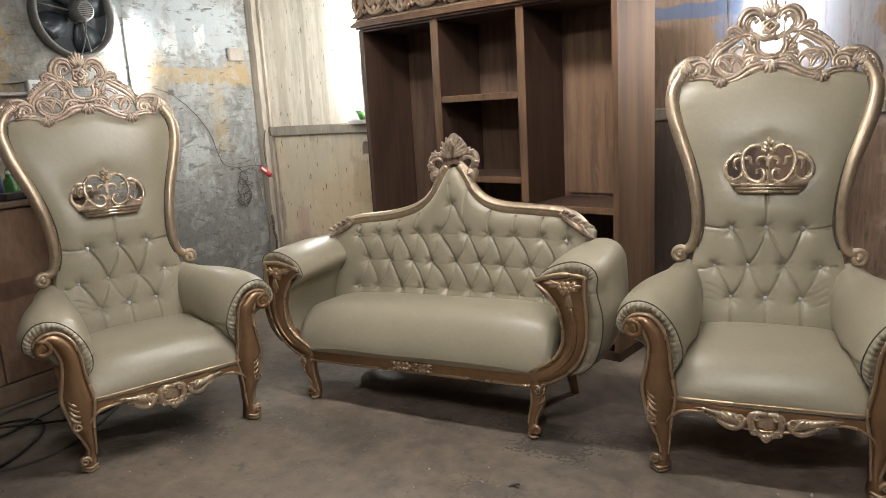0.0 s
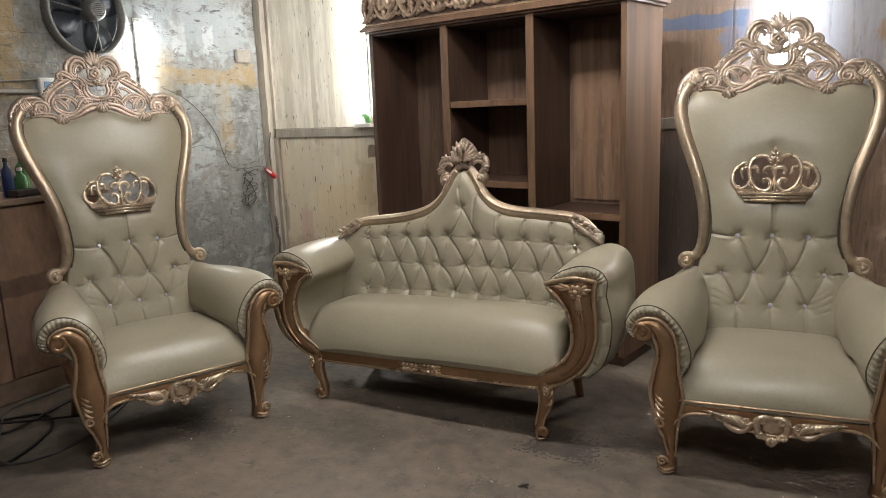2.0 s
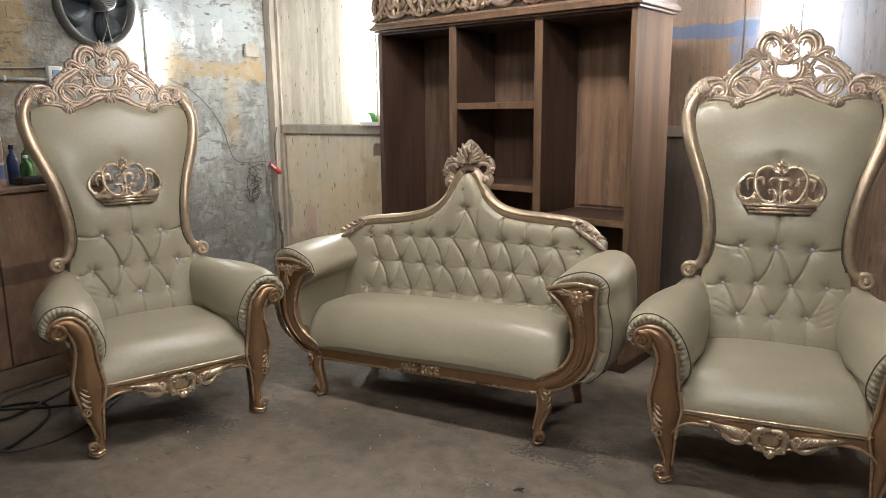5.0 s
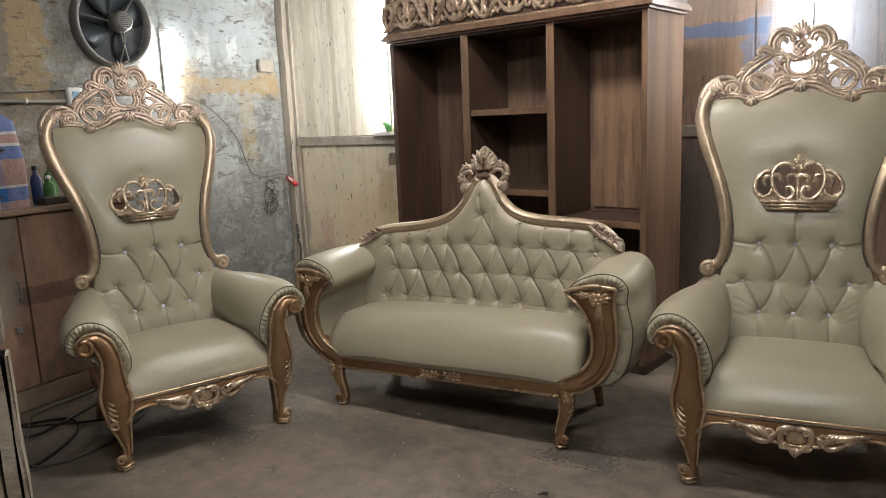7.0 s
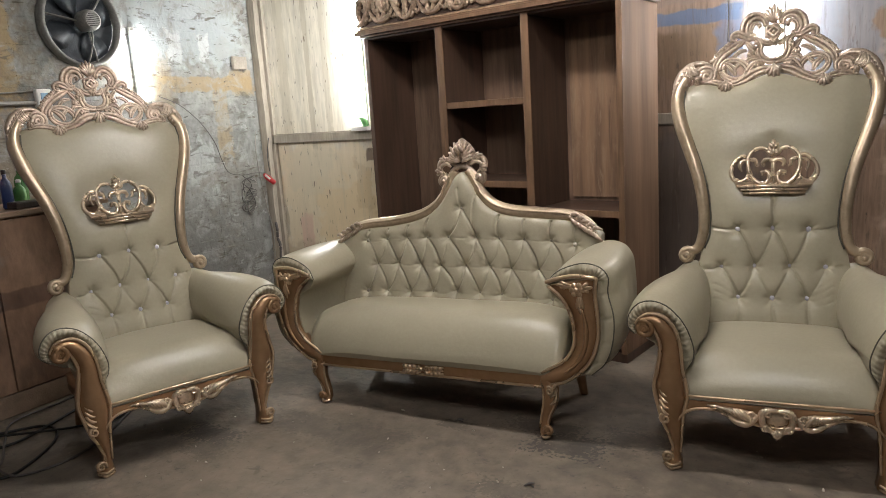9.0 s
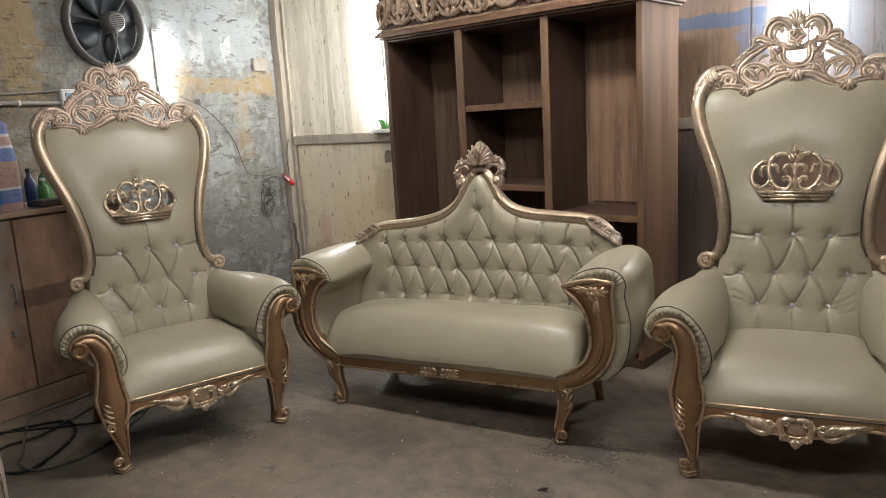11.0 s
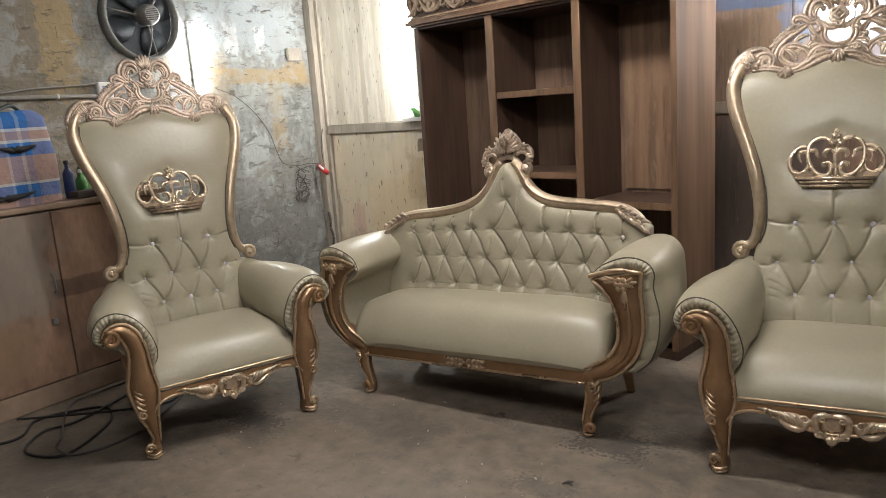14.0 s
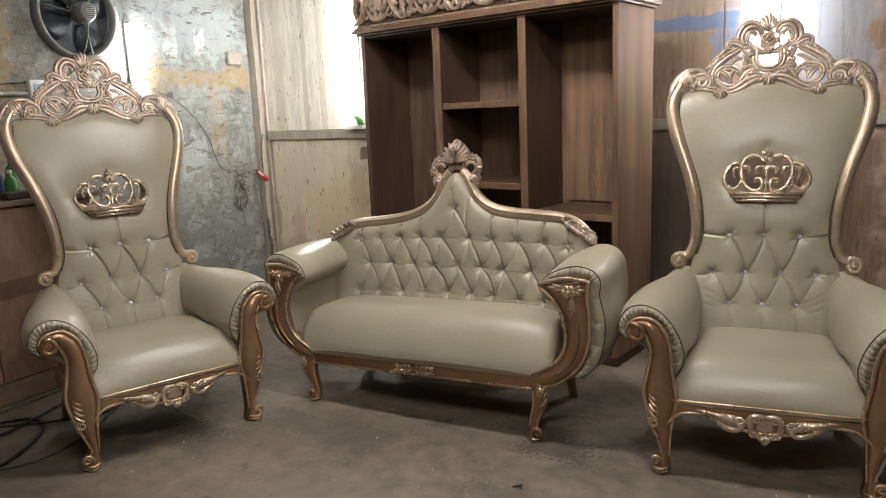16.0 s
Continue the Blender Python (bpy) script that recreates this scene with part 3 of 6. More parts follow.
sweep(bm, [(XW + 0.027, y, 1.672) for y in np.linspace(0.2, 2.56, 8)], 0.013, 10, ref=(0, 0, 1))
part("tube", bm, PVC, pipe)
for y in (0.9, 2.25):
    bm = bmesh.new()
    sweep(bm, [(XW + 0.027, y - 0.006, 1.672), (XW + 0.027, y + 0.006, 1.672)], 0.018, 10, ref=(0, 0, 1))
    part("clip", bm, WHITE, pipe, "white plastic clip")
bm = bmesh.new()
box(bm, XW + 0.012, XW + 0.055, 2.505, 2.60, 1.642, 1.755, 0.010)
jb = new("junction_box", finish("junction_box", bm, WHITE))
tagged(jb, "small white junction box on brick wall", "junction box")
bm = bmesh.new()
box(bm, XW + 0.0555, XW + 0.060, 2.528, 2.575, 1.675, 1.73, 0.003)
part("cover", bm, mat("blue_cover", (0.22, 0.36, 0.50), 0.4), jb, "pale blue cover", smooth=False)
DULL = mat("dusty_wire", (0.09, 0.08, 0.075), 0.7, var=0.3)
wire("wall_cable", [(XW + 0.02, 1.2, 1.66), (XW + 0.02, 1.6, 1.685), (XW + 0.02, 1.92, 1.698), (XW + 0.02, 2.11, 1.722), (XW + 0.02, 2.48, 1.744), (XW + 0.02, 2.62, 1.775), (XW + 0.02, 2.75, 1.85)], 0.005, PVC, "thin grey cable sagging along brick wall")
wire("wall_cable", [(XW + 0.018, 3.42, 1.70), (XW + 0.018, 3.59, 1.635), (XW + 0.02, 3.76, 1.50), (XW + 0.02, 3.88, 1.34), (XW + 0.02, 3.93, 1.20), (XW + 0.02, 3.99, 1.09), (XW + 0.022, 4.14, 1.055), (XW + 0.03, 4.25, 1.06), (XW + 0.06, 4.34, 1.05)], 0.0028, DULL, "thin dark cable hanging across brick wall")
wire("wall_cable", [(XW + 0.02, 4.13, 1.05), (XW + 0.03, 4.21, 0.97), (XW + 0.02, 4.15, 0.89), (XW + 0.03, 4.22, 0.86), (XW + 0.02, 4.09, 0.80), (XW + 0.03, 4.13, 0.75), (XW + 0.02, 4.24, 0.80), (XW + 0.03, 4.18, 0.93), (XW + 0.02, 4.12, 1.0), (XW + 0.03, 4.25, 1.04)], 0.0035, DULL, "tangled dark cable hanging on brick wall")
wire("wall_cable", [(XW + 0.02, 4.33, 1.40), (XW + 0.03, 4.30, 1.25), (XW + 0.035, 4.31, 1.05), (XW + 0.03, 4.35, 0.80), (XW + 0.04, 4.385, 0.55), (XW + 0.03, 4.39, 0.30)], 0.005, PVC, "grey cable running down beside the corner post")
wire("wall_cable", [(-4.40, 4.392, 1.34), (-4.43, 4.388, 1.2), (-4.425, 4.388, 1.06)], 0.004, DULL, "short dark cable on the corner post")
wire("wall_cable", [(-4.42, 4.39, 0.62), (-4.40, 4.38, 0.55), (-4.41, 4.385, 0.48), (-4.385, 4.38, 0.42), (-4.40, 4.385, 0.30), (-4.39, 4.385, 0.2)], 0.012, DULL, "frayed dark cable bunch on the corner post")
tangle = random.Random(5)
for m in (DULL, PVC):
    pts = [(XW + 0.02, 4.20, 1.05)]
    for k in range(13):
        pts.append((XW + tangle.uniform(0.016, 0.035), 4.17 + 0.07 * math.cos(2.1 * k) + tangle.uniform(-0.03, 0.03), 0.98 - 0.018 * k + 0.05 * math.sin(2.1 * k) + tangle.uniform(-0.02, 0.02)))
    wire("wall_cable", pts, 0.003, m, "tangled loops of thin cable hanging on brick wall")
RED = mat("red_plastic", (0.55, 0.03, 0.03), 0.35, var=0.15)
bm = bmesh.new()
sweep(bm, [(-4.475, 4.372, 1.035), (-4.44, 4.366, 1.012), (-4.36, 4.362, 0.965)], [0.014, 0.024, 0.020], 8)
plug = new("plug", finish("plug", bm, RED))
tagged(plug, "red plastic plug connector hanging by the post", "plug")
bm = bmesh.new()
sweep(bm, [(-4.435, 4.345, 1.030), (-4.385, 4.34, 1.0)], 0.010, 6)
part("pin_cover", bm, WHITE, plug, "white stripe")
bm = bmesh.new()
box(bm, XW + 0.012, XW + 0.04, 4.155, 4.30, 1.905, 2.005, 0.004)
tagged(new("wood_block", finish("wood_block", bm, mat("raw_wood_block", (0.36, 0.315, 0.26), 0.7, var=0.2), False)), "small raw wood block fixed to brick wall", "wood block")
bm = bmesh.new()
box(bm, -3.53, -3.37, 4.40, 4.47, 1.357, 1.385, 0.004)
holder = new("lamp_holder", finish("lamp_holder", bm, WHITE, False))
tagged(holder, "white lamp holder block on timber rail", "lamp holder")
GREEN = mat("green_plastic", (0.10, 0.30, 0.08), 0.35, var=0.3)
bm = bmesh.new()
sweep(bm, spline([(-3.40, 4.43, 1.388), (-3.41, 4.43, 1.42), (-3.43, 4.43, 1.445), (-3.46, 4.43, 1.45)], 4), [0.022, 0.026, 0.022, 0.010], 8)
tagged(new("green_clip", finish("green_clip", bm, GREEN)), "small green plastic clip on white block", "clip")
for pts in ([(0.10, 1.764), (0.125, 1.778), (0.152, 1.789)], [(0.13, 1.372), (0.17, 1.405), (0.21, 1.412), (0.30, 1.40)]):
    bm = bmesh.new()
    sweep(bm, [(x, YW - (0.02 if z > 1.5 else 0.052), z) for x, z in pts], 0.006, 6)
    tagged(new("hook", finish("hook", bm, WHITE)), "thin pale wire hook on stained plywood", "hook")

# ---- low cabinet with bag and bottles ----
CX = -3.93


def low_cabinet():
    t = thing("low_cabinet", "old stained plywood cabinet with worn doors", "cabinet")
    bm = bmesh.new()
    box(bm, XW + 0.014, CX - 0.022, -1.6, 2.50, 0.0, 1.055, 0.004)
    part("body", bm, CAB, t, smooth=False)
    bm = bmesh.new()
    box(bm, XW + 0.012, CX + 0.012, -1.62, 2.52, 1.057, 1.085, 0.005)
    part("top_board", bm, CAB2, t, "worn pale-edged top board", smooth=False)
    for y0, y1 in ((-1.58, -0.40), (-0.39, 0.72), (0.73, 1.825), (1.835, 2.49)):
        bm = bmesh.new()
        box(bm, CX - 0.020, CX, y0, y1, 0.125, 1.045, 0.003)
        d = part("door", bm, CAB, t, smooth=False)
        if y0 in (0.73, -0.39):
            bm = bmesh.new()
            sweep(bm, spline([(CX, y1 - 0.045, 0.71), (CX + 0.022, y1 - 0.045, 0.70), (CX + 0.024, y1 - 0.043, 0.66), (CX + 0.022, y1 - 0.042, 0.62), (CX, y1 - 0.042, 0.61)], 4), 0.005, 6)
            part("handle", bm, STEEL, d, "bent metal handle")
            bm = bmesh.new()
            box(bm, CX + 0.001, CX + 0.016, y1 - 0.085, y1 - 0.055, 0.435, 0.47, 0.005)
            part("latch", bm, STEEL, d, "small steel latch")
    bm = bmesh.new()
    box(bm, CX - 0.020, CX + 0.002, -1.58, 2.49, 0.004, 0.118, 0.003)
    part("kickboard", bm, CAB2, t, "pale scuffed kickboard", smooth=False)
    return t


CAB = patch_mat("stained_cabinet_ply", (0.27, 0.165, 0.11), [
    ((CX, 1.35, 0.75), (1, 0.45, 0.30), (0.25, 0.215, 0.18), 1.2, 0.7),
    ((CX, 1.3, 0.35), (1, 0.35, 0.16), (0.26, 0.17, 0.10), 1.2, 0.6),
    ((CX, 2.1, 0.62), (1, 0.3, 0.05), (0.08, 0.04, 0.03), 0.9, 0.6),
], rough=0.45, bump=0.12, bump_scale=40, fine=10, stretch=(2, 2, 1), var=0.3, specks=0.25)
CAB2 = mat("worn_board", (0.30, 0.21, 0.15), 0.5, var=0.3, scale=3, fine=18, stretch=(1, 1, 1), space="world")
low_cabinet()


def plaid():
    m = bpy.data.materials.new("plaid_cloth")
    m.use_nodes = True
    n, l = m.node_tree.nodes, m.node_tree.links
    b = n["Principled BSDF"]
    b.inputs["Roughness"].default_value = 0.75
    sep = n.new("ShaderNodeSeparateXYZ")
    l.new(n.new("ShaderNodeTexCoord").outputs["Object"], sep.inputs[0])

    def bands(sock, stops, period):
        k = n.new("ShaderNodeMath")
        k.operation = "DIVIDE"
        l.new(sock, k.inputs[0])
        k.inputs[1].default_value = period
        fr = n.new("ShaderNodeMath")
        fr.operation = "FRACT"
        l.new(k.outputs[0], fr.inputs[0])
        r = n.new("ShaderNodeValToRGB")
        r.color_ramp.interpolation = "CONSTANT"
        while len(r.color_ramp.elements) < len(stops):
            r.color_ramp.elements.new(0.5)
        for e, (p, c) in zip(r.color_ramp.elements, stops):
            e.position, e.color = p, (*c, 1)
        l.new(fr.outputs[0], r.inputs[0])
        return r.outputs[0]

    blue, peach, white, dark = (0.012, 0.115, 0.36), (0.33, 0.21, 0.175), (0.50, 0.52, 0.53), (0.02, 0.04, 0.14)
    a = bands(sep.outputs[2], [(0, peach), (0.08, blue), (0.22, white), (0.25, peach), (0.52, blue), (0.66, white), (0.69, peach), (0.78, white), (0.81, blue)], 0.50)
    c = bands(sep.outputs[1], [(0, peach), (0.30, white), (0.34, blue), (0.52, white), (0.58, blue), (0.70, peach)], 0.33)
    mix = n.new("ShaderNodeMix")
    mix.data_type = "RGBA"
    mix.inputs["Factor"].default_value = 0.28
    l.new(a, mix.inputs["A"])
    l.new(c, mix.inputs["B"])
    l.new(mix.outputs["Result"], b.inputs["Base Color"])
    w = n.new("ShaderNodeTexNoise")
    w.inputs["Scale"].default_value = 22
    bp = n.new("ShaderNodeBump")
    bp.inputs["Strength"].default_value, bp.inputs["Distance"].default_value = 0.35, 0.02
    l.new(w.outputs["Fac"], bp.inputs["Height"])
    l.new(bp.outputs["Normal"], b.inputs["Normal"])
    return m


bag = thing("plaid_bag", "blue and peach plaid cloth bag slumped on cabinet", "bag", pose(-4.14, 1.60, 1.087))
bm = bmesh.new()
rings = []
for k in range(17):
    q = k / 16
    z = 0.49 * q
    hx = 0.145 * (1 - 0.15 * q ** 3) * (1 - 0.5 * max(0, q - 0.95) * 12)
    hy = 0.375 * (1 - 0.06 * q ** 2) * (1 - 0.12 * max(0, q - 0.95) * 12)
    ring = []
    for j in range(48):
        a = 2 * math.pi * j / 48
        c, s = math.cos(a), math.sin(a)
        e = 0.32
        wob = 1 + 0.030 * math.sin(5 * a + 6 * q) + 0.02 * math.sin(11 * a - 9 * q)
        ring.append((math.copysign(abs(c) ** e, c) * hx * wob, math.copysign(abs(s) ** e, s) * hy * (1 + 0.012 * math.sin(9 * q + 3 * a)), z + 0.012 * math.sin(3 * a) * q))
    rings.append(ring)
loft(bm, rings)
part("body", bm, plaid(), bag, "blue and peach plaid cloth")
bm = bmesh.new()
sweep(bm, spline([(0.10, 0.05, 0.44), (0.13, 0.10, 0.50), (0.06, 0.20, 0.525), (0.0, 0.28, 0.47)], 5), 0.010, 6)
sweep(bm, spline([(0.10, -0.1, 0.44), (0.13, -0.02, 0.51), (0.06, 0.08, 0.545), (0.0, 0.18, 0.47)], 5), 0.010, 6)
part("handle", bm, BLACK, bag, "dark twisted strap")
# solid black strips stand for the dark inside the open slits
for yy, zz, hw in ((0.15, 0.30, 0.10), (0.06, 0.055, 0.15)):
    bm = bmesh.new()
    sweep(bm, spline([(0.150, yy - hw, zz + 0.01), (0.158, yy, zz - 0.006), (0.150, yy + hw, zz + 0.014)], 5), [0.004, 0.020, 0.004], 8)
    part("fold", bm, BLACK, bag, "black strip for the dark of an open fold")


def bottle(x, y, h, r, m, cap, label):
    t = thing("bottle", label, "bottle", pose(x, y, 1.0865))
    bm = bmesh.new()
    ring = lambda rr, z: [(rr * math.cos(2 * math.pi * k / 14), rr * math.sin(2 * math.pi * k / 14), z) for k in range(14)]  # noqa: E731
    loft(bm, [ring(r * 0.9, 0), ring(r, 0.01), ring(r, h * 0.62), ring(r * 0.8, h * 0.72), ring(r * 0.38, h * 0.80), ring(r * 0.36, h * 0.90)])
    part("body", bm, m, t)
    bm = bmesh.new()
    loft(bm, [ring(r * 0.45, h * 0.902), ring(r * 0.45, h), ring(r * 0.3, h + 0.003)])
    part("cap", bm, cap, t)


bottle(-4.10, 2.045, 0.21, 0.030, mat("dark_blue_plastic", (0.02, 0.04, 0.12), 0.3), BLACK, "dark blue plastic bottle on cabinet")
bottle(-4.12, 2.125, 0.15, 0.032, GREEN, WHITE, "green plastic bottle on cabinet")
bottle(-4.25, 2.21, 0.22, 0.034, mat("clear_green_plastic", (0.12, 0.28, 0.10), 0.2), WHITE, "green plastic bottle standing behind the throne")
bm = bmesh.new()
box(bm, -4.08, -3.98, 2.02, 2.22, 1.0865, 1.125, 0.008)
tagged(new("tool_box", finish("tool_box", bm, mat("dark_box", (0.05, 0.035, 0.03), 0.5), False)), "small dark flat box on cabinet", "box")

# ---- floor cables and litter ----
wire("floor_cable", [(-3.80, 1.15, 0.008), (-3.66, 1.28, 0.008), (-3.65, 1.385, 0.008), (-3.775, 1.50, 0.008), (-3.745, 1.63, 0.008), (-3.60, 1.78, 0.010), (-3.40, 1.70, 0.012), (-3.26, 1.49, 0.010), (-3.25, 1.355, 0.008), (-3.445, 1.305, 0.008), (-3.585, 1.45, 0.012), (-3.546, 1.61, 0.016), (-3.66, 1.96, 0.010), (-3.75, 2.25, 0.008)], 0.007, BLACK, "black cable looped on concrete floor", 8)
wire("floor_cable", [(-3.88, 2.25, 0.008), (-3.86, 2.0, 0.008), (-3.805, 1.72, 0.022), (-3.617, 1.577, 0.022), (-3.40, 1.45, 0.022), (-3.32, 1.39, 0.02), (-3.20, 1.405, 0.008), (-3.13, 1.555, 0.008), (-3.16, 1.74, 0.008), (-3.30, 2.0, 0.008), (-3.5, 2.3, 0.008)], 0.006, DULL, "dusty black cable coiled on concrete floor", 8)
wire("floor_cable", [(-3.85, 1.45, 0.024), (-3.62, 1.62, 0.028), (-3.42, 1.80, 0.026), (-3.34, 1.98, 0.010), (-3.45, 2.2, 0.008), (-3.62, 2.4, 0.008)], 0.006, BLACK, "black cable trailing under the throne", 8)
wire("floor_cable", [(0.0, 4.32, 0.008), (0.225, 4.19, 0.008), (0.28, 4.145, 0.008), (0.55, 4.0, 0.008), (0.9, 4.1, 0.008)], 0.007, BLACK, "black cable along the floor by stained wall", 8)
wire("floor_cable", [(0.0, 4.20, 0.008), (0.222, 4.12, 0.008), (0.277, 4.04, 0.008), (0.6, 3.8, 0.008), (1.0, 3.85, 0.008)], 0.007, BLACK, "black cable along the floor by stained wall", 8)
bm = bmesh.new()
rnd = random.Random(11)
for k in range(110):
    x, y = rnd.uniform(-3.2, 0.6), rnd.uniform(0.9, 3.0)
    s = rnd.uniform(0.002, 0.006)
    bmesh.ops.create_icosphere(bm, subdivisions=1, radius=s, matrix=Matrix.LocRotScale((x, y, s * 0.4), Euler((rnd.random() * 3, rnd.random() * 3, rnd.random() * 3)), (rnd.uniform(0.7, 2.2), 1, 0.5)))
grit = new("floor_grit", finish("floor_grit", bm, mat("pale_chips", (0.42, 0.38, 0.32), 0.8), False))
tagged(grit, "scattered pale chips of dust and grit on floor", "debris", "", "stuff")
for k, (x, y) in enumerate(((-2.35, 1.33), (-1.13, 2.25), (-1.674, 2.662))):
    bm = bmesh.new()
    sweep(bm, spline([(x - 0.02, y - 0.015, 0.004), (x, y, 0.010), (x + 0.012, y + 0.02, 0.004)], 3), [0.002, 0.007, 0.002], 5)
    sweep(bm, [(x, y, 0.006), (x + 0.02, y - 0.006, 0.003)], 0.003, 5)
    tagged(new("wood_chip", finish("wood_chip", bm, DULL)), "small dark splinter lying on floor", "wood chip")

# ---- door frame of rough boards beside the camera ----
BOARD = patch_mat("sawn_board", (0.250, 0.195, 0.145), [((-0.80, 0.24, 1.15), (0.03, 0.02, 0.05), (0.33, 0.285, 0.23), 1.2, 0.7)], rough=0.8, bump=0.22, bump_scale=34, fine=14, stretch=(3, 3, 7), var=0.34, specks=0.35, speck_shape=(6, 6, 9),
   blots=(((0.12, 0.085, 0.060), 0.53, 0.64, 0.6, 6.0, (4, 4, 16)), ((0.27, 0.215, 0.16), 0.55, 0.66, 0.5, 12.0, (1.5, 1.5, 2))))
BOARD_TOP = patch_mat("worn_board", (0.265, 0.205, 0.148), [], rough=0.7, bump=0.15, bump_scale=50, fine=14, stretch=(3, 3, 6), var=0.18, specks=0.3, speck_shape=(6, 6, 6),
   blots=(((0.12, 0.085, 0.058), 0.54, 0.68, 0.5, 9.0, (2, 2, 3)),))
frame_dir = Vector((0.49, 0.872, 0)).normalized()
frame_out = Vector((0.872, -0.49, 0)).normalized()
base = Vector((-0.840, 0.185, 0))
jamb = thing("door_frame", "rough sawn board door frame with gaps", "door frame", kind="structure")


def board(s0, s1, d0, d1, z0, z1, m=None, seed=0, name="board", lean=0.0):
    rn = random.Random(seed)
    bm = bmesh.new()
    rings = []
    n = max(2, int((z1 - z0) / 0.045))
    for k in range(n + 1):
        z = z0 + (z1 - z0) * k / n
        j = [rn.uniform(-0.0012, 0.0012) for _ in range(4)]
        rings.append([base + frame_dir * s + frame_out * d + Vector((0, 0, z)) for s, d in ((s0 + j[0] + lean * (1 - k / n), d0), (s1 + j[1], d0), (s1 + j[1], d1 + j[2]), ((s0 + s1) / 2 + lean / 2, d1 + j[3]), (s0 + j[0] + lean * (1 - k / n), d1 + j[2]))])
    loft(bm, rings)
    part(name, bm, m or BOARD, jamb, smooth=False)


board(-0.030, 0.0415, -0.030, -0.001, 1.412, 2.60, BOARD_TOP, seed=1)
board(-0.006, 0.0475, -0.030, 0.0, 0.0, 1.405, seed=2, lean=0.020)
board(0.0435, 0.0635, -0.034, -0.006, 1.392, 2.60, seed=3)
board(0.0490, 0.0605, -0.034, -0.004, 1.322, 1.389, seed=4)
board(0.0500, 0.0685, -0.034, -0.005, 1.250, 1.319, seed=5)
board(0.0520, 0.0630, -0.034, -0.004, 0.0, 1.247, seed=6)
# near-black strip draws the shade in the gap between boards
board(0.0630, 0.0665, -0.038, -0.012, 0.0, 1.235, NEAR_BLACK, 7, "gap_strip")
board(0.0667, 0.0715, -0.038, -0.010, 0.0, 1.235, seed=8, name="lath")
# unseen black sheet added behind the boards to keep their gaps dark
board(-0.018, 0.060, -0.056, -0.042, 0.0, 2.60, NEAR_BLACK, 9, "backing")
for s, z in ((0.014, 1.388), (0.041, 1.386), (0.036, 1.318), (0.030, 1.205), (0.012, 1.44), (0.034, 1.52), (0.061, 1.35), (0.040, 1.11), (0.022, 1.08)):
    bm = bmesh.new()
    p = base + frame_dir * (s - 0.006) + Vector((0, 0, z))
    sweep(bm, [p + frame_out * -0.002, p + frame_out * 0.0012], 0.0016, 8, ref=(0, 0, 1))
    part("nail", bm, BLACK, jamb)
# near-black panel added to fill the area left of the boards
bm = bmesh.new()
a, b = base + frame_dir * -0.016, base + frame_dir * -2.0
loft(bm, [[a + frame_out * -0.012, a + frame_out * -0.05, b + frame_out * -0.05, b + frame_out * -0.012], [p + Vector((0, 0, 2.6)) for p in (a + frame_out * -0.012, a + frame_out * -0.05, b + frame_out * -0.05, b + frame_out * -0.012)]])
structure("door_1", bm, NEAR_BLACK, "near-black panel added to fill the area beside the boards")
# unseen fill lights, placed and powered to balance the brightness
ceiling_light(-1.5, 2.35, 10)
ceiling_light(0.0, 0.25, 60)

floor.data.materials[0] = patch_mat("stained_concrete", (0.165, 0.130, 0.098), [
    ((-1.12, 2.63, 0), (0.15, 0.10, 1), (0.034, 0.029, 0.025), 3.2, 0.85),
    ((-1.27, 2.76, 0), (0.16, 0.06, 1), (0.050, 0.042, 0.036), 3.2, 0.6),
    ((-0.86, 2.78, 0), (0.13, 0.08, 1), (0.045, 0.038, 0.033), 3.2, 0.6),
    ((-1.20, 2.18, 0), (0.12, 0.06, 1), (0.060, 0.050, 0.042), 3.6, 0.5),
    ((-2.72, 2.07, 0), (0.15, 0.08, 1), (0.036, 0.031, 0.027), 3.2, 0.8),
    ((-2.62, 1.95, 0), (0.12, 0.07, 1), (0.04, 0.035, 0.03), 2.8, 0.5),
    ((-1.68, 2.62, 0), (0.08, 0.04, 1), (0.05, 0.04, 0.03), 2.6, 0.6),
    # weaker broad patches: darker before settee and low cabinet, paler mid-floor
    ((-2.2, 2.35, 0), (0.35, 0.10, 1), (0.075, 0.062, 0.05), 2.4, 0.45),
    ((-2.0, 1.75, 0), (0.60, 0.28, 1), (0.20, 0.158, 0.118), 1.8, 0.3),
    ((-1.1, 1.6, 0), (0.45, 0.25, 1), (0.19, 0.145, 0.105), 1.8, 0.3),
    ((-3.2, 1.5, 0), (0.4, 0.5, 1), (0.10, 0.088, 0.075), 1.4, 0.5),
], rough=0.6, bump=0.5, bump_scale=20, fine=11, var=0.34, specks=0.6, speck_shape=(1.6, 0.9, 1), ragged_scale=55,
   blots=(((0.08, 0.064, 0.050), 0.44, 0.70, 0.55, 2.2, (0.8, 1.2, 1)), ((0.21, 0.168, 0.128), 0.48, 0.72, 0.5, 4.5, (1, 1, 1)), ((0.055, 0.045, 0.037), 0.60, 0.66, 0.5, 14.0, (0.8, 1.2, 1)), ((0.26, 0.21, 0.165), 0.64, 0.68, 0.5, 26.0, (1, 1, 1)), ((0.060, 0.050, 0.042), 0.60, 0.66, 0.55, 38.0, (1, 1, 1))))

